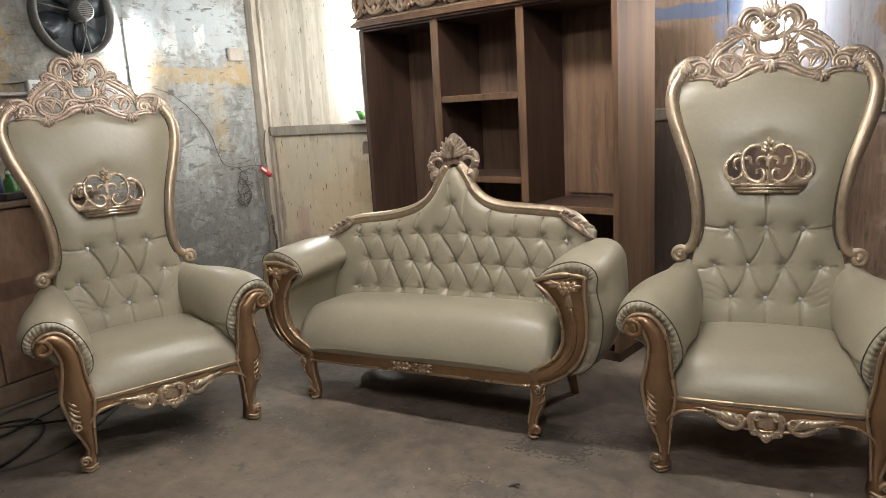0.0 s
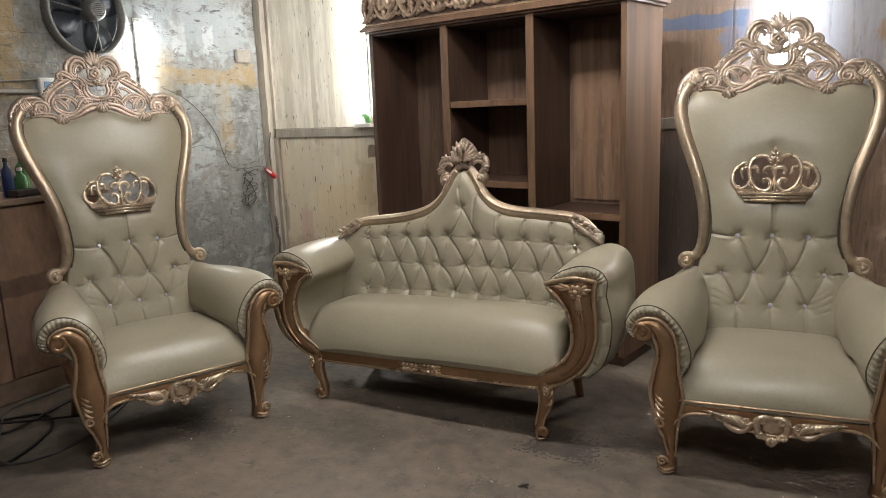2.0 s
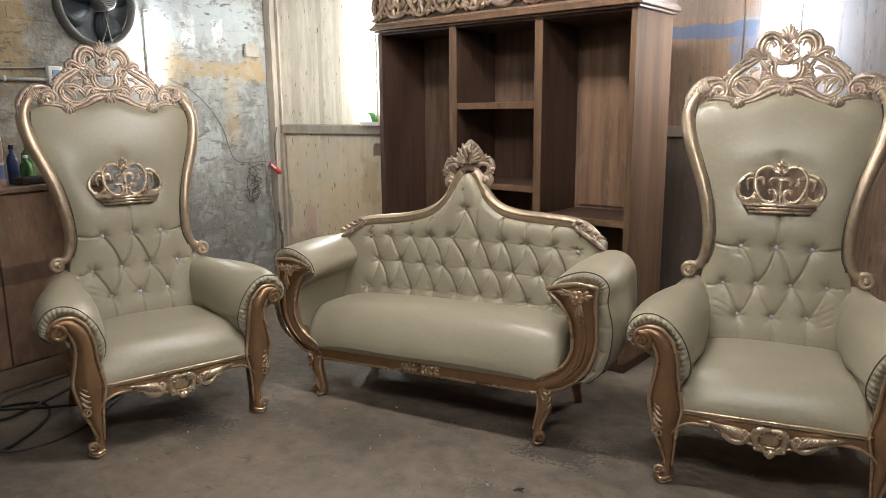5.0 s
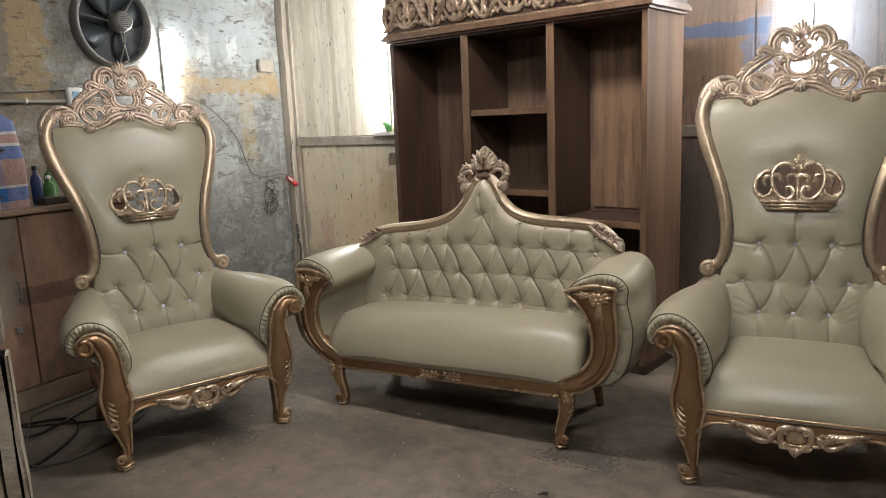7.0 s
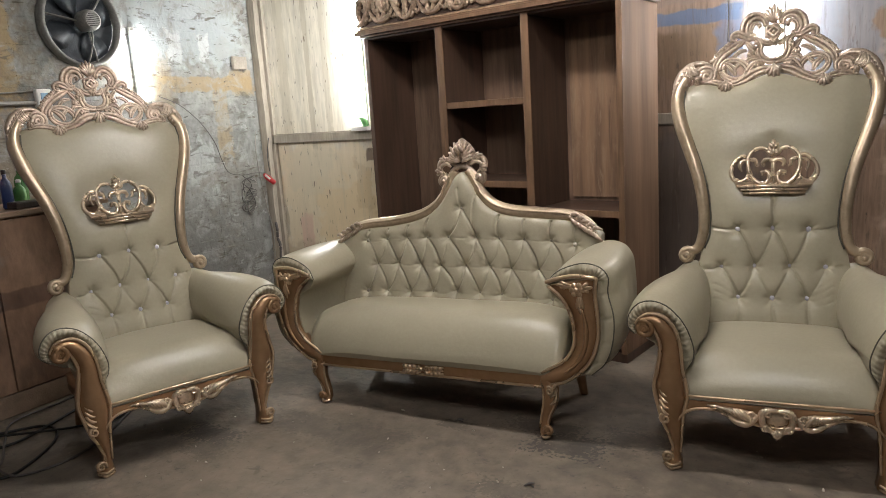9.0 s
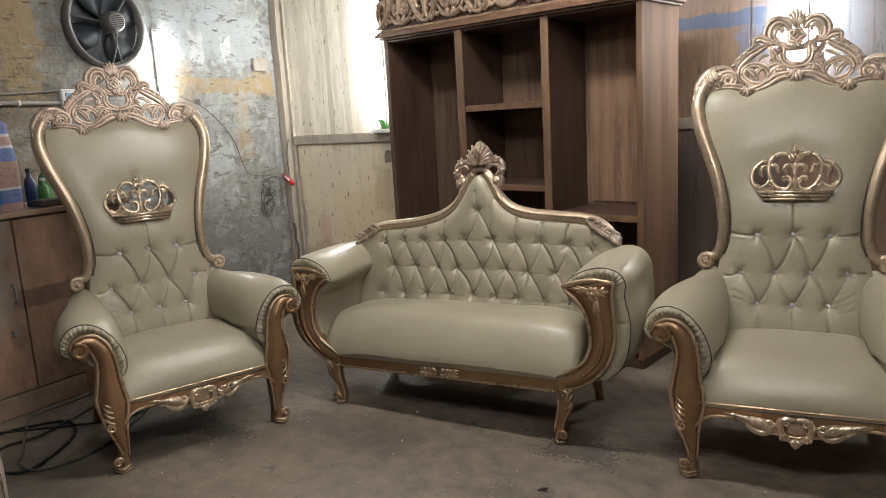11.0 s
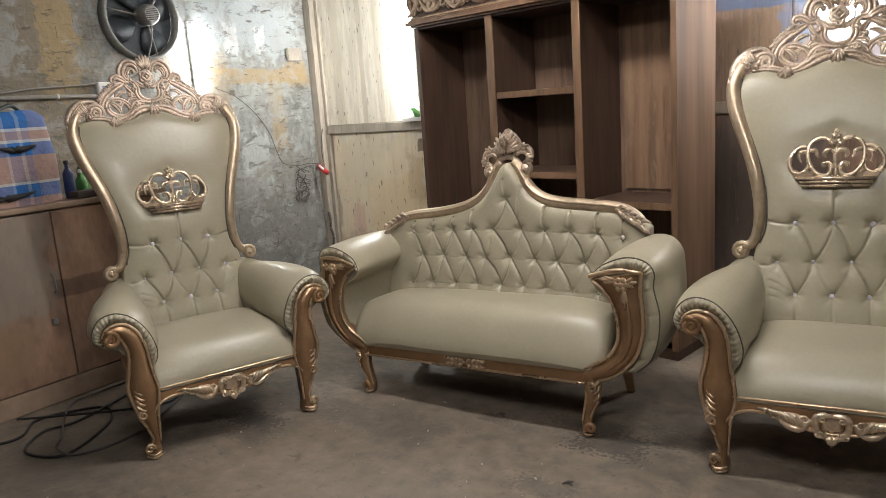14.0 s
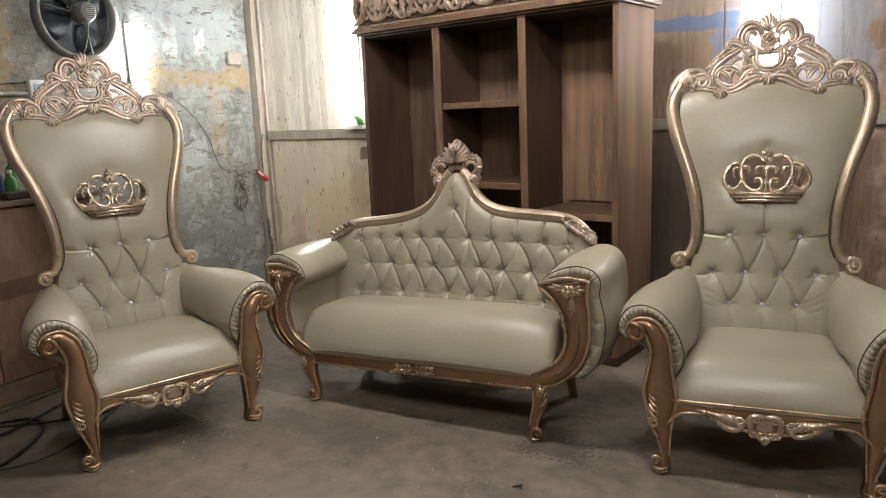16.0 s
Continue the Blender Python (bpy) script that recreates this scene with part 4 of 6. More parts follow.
# ---- throne chairs ----


def lean(z):
    """How far back the gently curved backrest lies at heights z."""
    return sum(np.interp(z + d, [0.40, 0.55, 0.74, 1.04, 1.25, 1.50, 1.80], [0.56, 0.600, 0.645, 0.672, 0.735, 0.825, 0.925]) for d in (-0.10, -0.06, -0.02, 0.02, 0.06, 0.10)) / 6


def throne_y(z):
    return float(lean(z))


def pleat(a, b, weight=1.0, bow=0.0):
    """A fold from a to b: its points, bent sideways by bow, and how deep it is."""
    a, b = np.array(a, float), np.array(b, float)
    n = np.array((-(b - a)[1], (b - a)[0]))
    return [tuple(a + (b - a) * t + n * bow * 4 * t * (1 - t)) for t in np.linspace(0, 1, 6)], weight


def tufting(x, z, buttons, pleats, deep=0.026, lip=0.0045):
    """Depth of buttoned padding: soft dimples, short gathers round each button and lapped folds between them."""
    d = np.zeros(np.shape(x))
    for k, (bx, bz) in enumerate(buttons):
        rr = np.hypot(x - bx, z - bz)
        th = np.arctan2(z - bz, x - bx)
        d += deep * np.exp(-(rr / 0.027) ** 1.25) + 0.0030 * np.cos(6 * th + 1.7 * k) * (rr / 0.020) * np.exp(-(rr / 0.026) ** 2)
    for line, weight in pleats:
        best = np.full(np.shape(x), 9.0)
        side = np.zeros(np.shape(x))
        along = np.zeros(np.shape(x))
        m = len(line) - 1
        for k in range(m):
            (ax, az), (bx, bz) = line[k], line[k + 1]
            ln2 = (bx - ax) ** 2 + (bz - az) ** 2 + 1e-12
            t = np.clip(((x - ax) * (bx - ax) + (z - az) * (bz - az)) / ln2, 0, 1)
            px, pz = x - ax - t * (bx - ax), z - az - t * (bz - az)
            dist = np.hypot(px, pz)
            near = dist < best
            best = np.where(near, dist, best)
            side = np.where(near, np.sign((bx - ax) * pz - (bz - az) * px), side)
            along = np.where(near, (k + t) / m, along)
        fade = weight * (0.62 + 0.38 * np.cos(math.pi * along) ** 2)
        sd = best * side
        fold = fade * (0.0165 * np.exp(-(best / 0.0038) ** 2) + 0.0085 * np.exp(-(best / 0.019) ** 2) - lip * np.exp(-((sd - 0.011) / 0.007) ** 2))
        d = np.where(fold > 0, np.maximum(d, fold) + 0.3 * np.minimum(d, fold), d + fold)
    return d


def padded_back(bm, xs, zs, front, back, inside=None, snap=None):
    """A closed pad from two point grids, with an opening where inside is true."""
    nv, nu = xs.shape
    if inside is None:
        inside = np.zeros_like(xs, bool)
    drop = inside[:-1, :-1] & inside[1:, :-1] & inside[:-1, 1:] & inside[1:, 1:]
    f, b = {}, {}

    def vert(store, i, j, y):
        if (i, j) not in store:
            x, z = xs[i, j], zs[i, j]
            if inside[i, j]:
                x, z = snap(x, z)
            store[i, j] = bm.verts.new((x, y[i, j], z))
        return store[i, j]

    edges = {}
    for i in range(nv - 1):
        for j in range(nu - 1):
            if drop[i, j]:
                continue
            ids = ((i, j), (i, j + 1), (i + 1, j + 1), (i + 1, j))
            bm.faces.new([vert(f, *q, front) for q in ids])
            bm.faces.new([vert(b, *q, back) for q in reversed(ids)])
            for a, c in zip(ids, ids[1:] + ids[:1]):
                key = (a, c) if a < c else (c, a)
                edges[key] = edges.get(key, 0) + 1
    for (a, c), n in edges.items():
        if n == 1:
            bm.faces.new((f[a], f[c], b[c], b[a]))


CROWN_EDGE = [(0.0, 1.222), (0.022, 1.200), (0.053, 1.209), (0.086, 1.198), (0.104, 1.176), (0.130, 1.172), (0.157, 1.148), (0.170, 1.112), (0.160, 1.082), (0.144, 1.062), (0.132, 1.050), (0.0, 1.050)]


def crown_radius():
    line = spline(CROWN_EDGE[:11], 6) + [np.array((x, 1.050)) for x in (0.11, 0.08, 0.05, 0.02, 0.0)]
    ang = [math.atan2(p[1] - 1.105, p[0]) for p in line]
    rad = [math.hypot(p[0], p[1] - 1.105) for p in line]
    order = np.argsort(ang)
    return np.array(ang)[order], np.array(rad)[order]


POST_IN = [(0.511, 0.566), (0.512, 0.589), (0.496, 0.617), (0.459, 0.635), (0.409, 0.627), (0.366, 0.580), (0.345, 0.512), (0.336, 0.419), (0.319, 0.314), (0.330, 0.245), (0.337, 0.180), (0.340, 0.116), (0.343, 0.060), (0.336, 0.004)]
POST_OUT = [(0.489, 0.544), (0.467, 0.577), (0.459, 0.587), (0.448, 0.591), (0.436, 0.563), (0.421, 0.521), (0.419, 0.482), (0.430, 0.411), (0.442, 0.338), (0.425, 0.251), (0.410, 0.196), (0.386, 0.142), (0.374, 0.087), (0.404, 0.004)]


def throne():
    t = thing("throne_chair", "high-backed throne chair in olive leather with carved gold frame", "throne chair", group="throne chairs")
    # backrest
    nu, nv = 129, 241
    u, v = np.meshgrid(np.linspace(-1, 1, nu), np.linspace(0, 1, nv))
    ztop = 1.478 + 0.052 * np.exp(-(u / 0.30) ** 2) + 0.036 * np.exp(-((np.abs(u) - 0.80) / 0.17) ** 2)
    zs = 0.40 + v * (ztop - 0.40)
    w = np.interp(zs, [0.40, 0.60, 0.74, 0.85, 0.95, 1.05, 1.17, 1.30, 1.40, 1.47, 1.53],
                  [0.325, 0.318, 0.296, 0.264, 0.256, 0.270, 0.314, 0.362, 0.391, 0.389, 0.358])
    xs = u * w
    yb = lean(zs)
    bx = 0.14
    rows = [[(-bx, 0.862), (0, 0.866), (bx, 0.862)], [(-0.205, 0.694), (-0.070, 0.700), (0.070, 0.702), (0.208, 0.700)],
            [(-bx + 0.005, 0.562), (0.002, 0.564), (bx - 0.002, 0.566)]]
    buttons = [b for r in rows for b in r]
    pleats = [pleat((-bx, 0.862), (-0.246, 0.868), 0.75, 0.03), pleat((bx, 0.862), (0.246, 0.868), 0.6, -0.03), pleat((0, 0.866), (0, 1.01), 0.55),
              pleat((-bx, 0.862), (-0.070, 0.700), 0.95, 0.05), pleat((0, 0.866), (-0.070, 0.700), 0.6, 0.06), pleat((0, 0.866), (0.070, 0.702), 1.0, 0.04),
              pleat((bx, 0.862), (0.070, 0.702), 0.8, 0.05), pleat((-0.205, 0.694), (-0.135, 0.562), 0.95, 0.04), pleat((-0.070, 0.700), (-0.135, 0.562), 0.7, 0.04),
              pleat((-0.070, 0.700), (0.002, 0.564), 0.35, -0.04), pleat((0.070, 0.702), (0.002, 0.564), 0.6, 0.03), pleat((0.070, 0.702), (0.138, 0.566), 0.85, 0.05),
              pleat((0.208, 0.700), (0.138, 0.566), 0.45, 0.04), pleat((-0.205, 0.694), (-0.268, 0.680), 0.7, 0.05), pleat((0.208, 0.700), (0.268, 0.706), 0.6)]
    pleats += [pleat(b, (b[0] + 0.006, 0.44), 0.7) for b in rows[2]]
    # gathers pulled towards the arms
    pleats += [pleat((sx * 0.235, 0.655 - 0.032 * k), (sx * 0.165, 0.610 - 0.024 * k), 0.14, 0.05) for sx in (-1, 1) for k in range(4)]
    front = yb - 0.052 - 0.040 * (1 - np.abs(u) ** 4) + tufting(xs, zs, buttons, pleats)
    ang, rad = crown_radius()
    a = np.arctan2(zs - 1.105, np.abs(xs))
    r = np.hypot(xs, zs - 1.105)
    edge = np.interp(a, ang, rad)
    oval = np.hypot(xs / 0.185, (zs - 1.118) / 0.108)
    front += 0.013 * np.exp(-(np.clip(oval - 1, 0, None) / 0.42) ** 1.3) + 0.008 * np.exp(-np.clip(r - edge, 0, None) / 0.012) + 0.009 * np.exp(-((np.abs(xs) / 0.030) ** 2 + ((zs - 1.245) / 0.03) ** 2))
    top_gap = (ztop - zs)
    front += 0.03 * np.exp(-top_gap / 0.025)

    def snap(x, z):
        q = math.atan2(z - 1.105, abs(x))
        e = float(np.interp(q, ang, rad))
        return (math.copysign(e * math.cos(q), x) if abs(x) > 1e-6 else 0.0), 1.105 + e * math.sin(q)

    bm = bmesh.new()
    padded_back(bm, xs, zs, front, yb + 0.035, r < edge, snap)
    part("backrest", bm, LEATHER, t, "button-tufted olive leather")
    for x, z in buttons:
        bm = bmesh.new()
        y = throne_y(z) - 0.0945 + float(tufting(np.array([x]), np.array([z]), buttons, pleats)[0]) + 0.040 * abs(x / 0.27) ** 4
        ball(bm, (x, y - 0.008, z), 0.0135, 1, 0.7, 1, 8, 5)
        part("button", bm, CRYSTAL, t, "clear crystal button")

    def on_back(x, z, dy=0.0):
        return (x, throne_y(z) - 0.03 + dy, z)

    def bar(bm, pts, r, dy=0.0, both=True, seg=7, flat=0.9, n=5):
        """A carved band with a groove along its middle."""
        line = spline(pts, n)
        rs = r if isinstance(r, (list, tuple)) else [r, r]
        rs = [q * 1.18 for q in rs]
        at_r = np.interp(np.linspace(0, 1, len(line)), np.linspace(0, 1, len(rs)), rs)
        for s in ((1, -1) if both else (1,)):
            for o in (-1, 1):
                pts3 = []
                for i, p in enumerate(line):
                    d = line[min(i + 1, len(line) - 1)] - line[max(i - 1, 0)]
                    ln = math.hypot(*d) + 1e-9
                    k = 0.52 * o * at_r[i]
                    pts3.append(on_back(s * (p[0] - d[1] / ln * k), p[1] + d[0] / ln * k, dy))
                sweep(bm, pts3, [q * 0.66 for q in rs], seg, flat * 1.25)

    # side frames of the back
    side = [(0.345, 0.752), (0.305, 0.775), (0.284, 0.84), (0.281, 0.93), (0.293, 1.03), (0.317, 1.13), (0.352, 1.23), (0.383, 1.32),
            (0.402, 1.41), (0.396, 1.475), (0.365, 1.535)]
    for s in (-1, 1):
        bm = bmesh.new()
        sweep(bm, [on_back(s * p[0], p[1], -0.012) for p in spline(side, 6)], [0.022, 0.023, 0.026, 0.029, 0.031, 0.033, 0.031, 0.024], 12, 1.15)
        sweep(bm, [on_back(s * (p[0] + 0.004), p[1], -0.034) for p in spline(side[2:-1], 6)], [0.008, 0.011, 0.012, 0.010], 6, 0.8)
        sweep(bm, [on_back(s * p[0], p[1], -0.02) for p in curl(0.352, 0.739, 0.034, 0.006, 150, -1.6)], [0.014, 0.013, 0.010], 7, 1.3)
        ball(bm, on_back(s * 0.352, 0.739, -0.01), 0.036, 1, 0.75, 1, 12, 8)
        ball(bm, on_back(s * 0.352, 0.739, -0.04), 0.010)
        part("back_frame", bm, GOLD_PALE, t, "curved gold side frame with scroll foot")
        # dark tube draws the shaded gap between leather and frame
        bm = bmesh.new()
        sweep(bm, [on_back(s * (p[0] - 0.027), p[1], -0.030) for p in spline(side[1:-1], 6)], 0.0035, 6)
        part("piping", bm, PIPING_GAP, t, "dark piping and gap line")
    # crest: shoulder scrolls, then the pierced pediment
    bm = bmesh.new()
    bar(bm, curl(0.278, 1.538, 0.036, 0.006, 30, 1.6), [0.012, 0.012, 0.008], -0.022)
    bar(bm, [(0.262, 1.574), (0.300, 1.582), (0.340, 1.572), (0.374, 1.543), (0.397, 1.505), (0.406, 1.455)], [0.012, 0.020, 0.026, 0.027, 0.022, 0.012], -0.008)
    for k in range(8):
        q = k / 7
        x, z = 0.338 + 0.080 * q, 1.592 - 0.110 * q ** 1.5
        bar(bm, [(x + 0.004, z + 0.002), (x - 0.004, z - 0.026), (x - 0.026, z - 0.048)], [0.004, 0.0085, 0.003], -0.032, n=3)
    # base moulding over the leather
    bar(bm, [(0.0, 1.545), (0.040, 1.548), (0.080, 1.536), (0.120, 1.510), (0.160, 1.494), (0.200, 1.492), (0.240, 1.508), (0.285, 1.512), (0.33, 1.508)], [0.012, 0.015, 0.016, 0.013, 0.011, 0.010, 0.010, 0.007], -0.026)
    # upper arch curling in to the rose
    bar(bm, [(0.030, 1.742), (0.040, 1.772), (0.066, 1.788), (0.094, 1.782), (0.115, 1.755), (0.120, 1.722), (0.108, 1.698), (0.088, 1.696), (0.080, 1.712)], [0.008, 0.013, 0.016, 0.017, 0.015, 0.012, 0.007], -0.004)
    bar(bm, [(0.062, 1.762), (0.084, 1.752), (0.094, 1.730), (0.088, 1.712)], [0.005, 0.008, 0.008, 0.004], -0.010)
    # small outer scroll and the leafy slope below it
    bar(bm, [(0.108, 1.690), (0.128, 1.706), (0.150, 1.716), (0.168, 1.706), (0.166, 1.690), (0.150, 1.688)], [0.008, 0.012, 0.013, 0.012, 0.008, 0.005], -0.010)
    bar(bm, [(0.118, 1.686), (0.150, 1.668), (0.186, 1.646), (0.218, 1.620), (0.240, 1.588), (0.246, 1.556)], [0.009, 0.013, 0.014, 0.014, 0.012, 0.008], -0.004)
    bar(bm, [(0.170, 1.690), (0.196, 1.664), (0.230, 1.634), (0.254, 1.602)], [0.004, 0.007, 0.008, 0.005], -0.012)
    # medallion ring with a leaf across it
    ringpts = [(0.162 + 0.056 * math.cos(radians(a)) * 0.96 + 0.010 * math.sin(radians(a)), 1.556 + 0.044 * math.sin(radians(a))) for a in range(0, 361, 20)]
    bar(bm, ringpts, [0.0095, 0.0105, 0.0095, 0.0105, 0.0095], -0.008, n=2)
    bar(bm, [(0.206, 1.590), (0.182, 1.574), (0.166, 1.556), (0.158, 1.532)], [0.004, 0.010, 0.011, 0.005], -0.014)
    bar(bm, [(0.134, 1.588), (0.152, 1.574), (0.166, 1.556)], [0.004, 0.008, 0.006], -0.012)
    # straps round the middle window
    bar(bm, [(0.086, 1.694), (0.068, 1.682), (0.056, 1.660), (0.058, 1.630), (0.046, 1.602), (0.022, 1.588), (0.0, 1.586)], [0.007, 0.010, 0.011, 0.011, 0.012, 0.012, 0.011], -0.008)
    bar(bm, [(0.0, 1.672), (0.022, 1.664), (0.040, 1.672), (0.052, 1.690)], [0.010, 0.011, 0.010, 0.005], -0.010)
    bar(bm, [(0.056, 1.612), (0.076, 1.628), (0.092, 1.650), (0.112, 1.676)], [0.006, 0.009, 0.010, 0.006], -0.004)
    bar(bm, [(0.052, 1.598), (0.076, 1.604), (0.100, 1.600), (0.112, 1.584)], [0.006, 0.009, 0.009, 0.005], -0.006)
    bar(bm, [(0.036, 1.574), (0.064, 1.580), (0.090, 1.566), (0.108, 1.540)], [0.008, 0.012, 0.012, 0.008], -0.014)
    bar(bm, [(0.112, 1.640), (0.140, 1.636), (0.160, 1.620), (0.168, 1.602)], [0.004, 0.008, 0.008, 0.004], 0.0)
    for s in (-1, 1):
        out = lambda lo, hi: (lo, hi) if s > 0 else (180 - hi, 180 - lo)  # noqa: E731
        fan(bm, s * 0.197, 1.512, on_back, 228, 312, 5, 0.062, 0.0085, -0.040)
        for x, z in ((0.186, 1.664), (0.208, 1.646), (0.230, 1.624), (0.248, 1.598)):
            fan(bm, s * x, z, on_back, *out(25, 80), 2, 0.026, 0.008, -0.006)
        fan(bm, s * 0.082, 1.660, on_back, *out(150, 250), 3, 0.030, 0.007, -0.010)
        fan(bm, s * 0.104, 1.612, on_back, *out(100, 160), 3, 0.034, 0.007, -0.006)
        fan(bm, s * 0.070, 1.560, on_back, *out(50, 130), 3, 0.028, 0.008, -0.018)
        fan(bm, s * 0.050, 1.750, on_back, *out(-50, 0), 2, 0.028, 0.007, 0.0)
        fan(bm, s * 0.318, 1.538, on_back, *out(215, 300), 3, 0.032, 0.008, -0.034)
    fan(bm, 0, 1.570, on_back, 228, 312, 5, 0.070, 0.0085, -0.040)
    fan(bm, 0, 1.752, on_back, 48, 132, 7, 0.084, 0.0095, -0.004)
    fan(bm, 0, 1.680, on_back, 205, 335, 5, 0.030, 0.008, -0.014)
    part("crest", bm, GOLD_BRIGHT, t, "pierced carved crest of scrolls and leaves")
    bm = bmesh.new()
    for ring, rr, lobes, dy in ((0.030, 0.0085, 5, -0.010), (0.018, 0.0065, 4, -0.020)):
        loop = []
        for k in range(31):
            a0 = 2 * math.pi * k / 30
            q = ring * (1 + 0.14 * math.cos(lobes * a0))
            loop.append(on_back(q * math.cos(a0), 1.714 + q * math.sin(a0), dy))
        sweep(bm, loop, rr, 6)
    ball(bm, on_back(0, 1.714, -0.024), 0.009)
    ball(bm, on_back(0, 1.714, 0.0), 0.026, 1, 0.4, 1)
    part("rosette", bm, GOLD_BRIGHT, t, "carved gold rose")
    # crown ornament in the opening
    bm = bmesh.new()
    on = lambda x, z, dy=0.0: (x, throne_y(z) - 0.070 + dy, z)  # noqa: E731

    def cb(pts, r, dy=0.0, both=True, n=5):
        for s in ((1, -1) if both else (1,)):
            sweep(bm, [on(s * p[0] * 0.96, p[1], dy) for p in spline(pts, n)], [q * 1.2 for q in r], 7, 0.9)

    # great scroll of each half, from the tip round to the curl at the stem
    cb([(0.014, 1.186), (0.030, 1.204), (0.056, 1.211), (0.084, 1.200), (0.103, 1.174), (0.107, 1.140), (0.098, 1.104), (0.076, 1.072), (0.046, 1.058), (0.022, 1.068), (0.016, 1.092), (0.028, 1.110), (0.044, 1.106), (0.044, 1.094)],
       [0.006, 0.007, 0.0075, 0.0075, 0.008, 0.009, 0.009, 0.007, 0.006], -0.004)
    cb([(0.102, 1.176), (0.132, 1.177), (0.162, 1.152), (0.178, 1.114), (0.168, 1.082), (0.142, 1.068), (0.116, 1.078), (0.103, 1.104)], [0.006, 0.0075, 0.008, 0.008, 0.008, 0.007, 0.005], -0.004)
    cb([(0.106, 1.150), (0.118, 1.158), (0.134, 1.154), (0.140, 1.134), (0.132, 1.112)], [0.005, 0.007, 0.008, 0.007, 0.004], -0.002)
    cb([(0.106, 1.158), (0.090, 1.164), (0.074, 1.158), (0.070, 1.140), (0.060, 1.132)], [0.005, 0.007, 0.008, 0.006, 0.003], -0.002)
    cb([(0.0, 1.150), (0.014, 1.162), (0.034, 1.160), (0.044, 1.146), (0.036, 1.132)], [0.007, 0.008, 0.009, 0.007, 0.004], -0.004)
    cb([(0.0, 1.056), (0.0, 1.10), (0.0, 1.15), (0.0, 1.19)], [0.007, 0.0065, 0.008, 0.009], both=False)
    for bx0, bz0 in ((0.040, 1.110), (0.082, 1.160), (0.148, 1.078)):
        for s in (-1, 1):
            ball(bm, on(s * bx0, bz0, -0.008), 0.009, 1.3, 0.6, 0.8)
    fan(bm, 0, 1.180, on, 30, 150, 5, 0.046, 0.009, -0.010)
    fan(bm, 0, 1.206, on, 55, 125, 3, 0.042, 0.009, -0.014)
    # solid corners and stepped base
    for s in (-1, 1):
        slab(bm, [(s * x, z) for x, z in ((0.060, 1.048), (0.148, 1.048), (0.160, 1.078), (0.134, 1.070), (0.104, 1.086), (0.084, 1.070))], throne_y(1.06) - 0.088, throne_y(1.06) - 0.060)
    loft(bm, [[on(x, z, dy) for x, z, dy in ((-w0, zz, 0.012), (w0, zz, 0.012), (w0, zz, -0.020 - d0), (-w0, zz, -0.020 - d0))]
              for w0, zz, d0 in ((0.118, 1.016, 0.006), (0.121, 1.018, 0.014), (0.123, 1.026, 0.014), (0.124, 1.029, 0.003), (0.131, 1.032, 0.016), (0.134, 1.041, 0.016), (0.134, 1.044, 0.004), (0.143, 1.046, 0.016), (0.147, 1.054, 0.014), (0.146, 1.058, 0.004))])
    part("crown_ornament", bm, GOLD_WORN_LIT, t, "pierced gold crown ornament")
    # seat
    bm = bmesh.new()
    rings = []
    for k in range(29):
        q = (k / 28) ** 1.8
        y = -0.032 + q * 0.60
        hw = 0.335 - 0.065 * q
        top = 0.428 + 0.042 * math.sin(min(1, q * 3.2) * math.pi / 2) + 0.012 * math.sin(math.pi * q)
        inset = 0.016 * (1 - math.sqrt(1 - (1 - min(1, q * 16)) ** 2))
        drop = 0.105 * (1 - (1 - (1 - min(1, q * 4.6)) ** 1.7) ** (1 / 1.7))
        ring = []
        for j in range(28):
            x = -1 + 2 * j / 27
            ring.append((x * (hw - inset), y, top - 0.028 * abs(x) ** 5 - drop + 0.012 * q - 0.040 * min(1, max(0, (q - 0.76) / 0.11)) ** 2 + 0.0015 * math.sin(5 * x + 3 * q)))
        ring += [(hw - inset, y, 0.30), (-hw + inset, y, 0.30)]
        rings.append(ring)
    loft(bm, rings)
    part("seat", bm, LEATHER, t, "smooth olive leather seat")
    # arms
    front_sec = [(0.345, 0.310), (0.326, 0.407), (0.302, 0.444), (0.296, 0.487), (0.306, 0.533), (0.324, 0.578), (0.353, 0.622), (0.396, 0.662), (0.447, 0.680), (0.494, 0.672), (0.527, 0.642), (0.544, 0.602), (0.539, 0.567), (0.516, 0.545), (0.440, 0.500), (0.405, 0.430), (0.400, 0.310)]
    back_sec = [(0.262, 0.310), (0.252, 0.400), (0.245, 0.470), (0.240, 0.540), (0.243, 0.600), (0.255, 0.650), (0.278, 0.688), (0.315, 0.708), (0.352, 0.702), (0.385, 0.680), (0.408, 0.645), (0.412, 0.605), (0.398, 0.560), (0.375, 0.520), (0.362, 0.485), (0.350, 0.450), (0.345, 0.310)]
    post = [(0.497, 0.548), (0.515, 0.578), (0.510, 0.620), (0.482, 0.655), (0.440, 0.668), (0.402, 0.650), (0.376, 0.605), (0.361, 0.54), (0.351, 0.46), (0.350, 0.39), (0.362, 0.33), (0.380, 0.27),
            (0.388, 0.215), (0.378, 0.15), (0.362, 0.09), (0.362, 0.045), (0.378, 0.018)]
    for s in (-1, 1):
        bm = bmesh.new()
        rings = []
        for k in range(15):
            q = k / 14
            fill = -0.006 * (1 - min(1, q * 10)) ** 2 + 0.030 * math.sin(math.pi * min(1, q * 1.25) ** 0.7)
            sec = spline([(a[0] * (1 - q) + b[0] * q, a[1] * (1 - q) + b[1] * q) for a, b in zip(front_sec, back_sec)], 4)
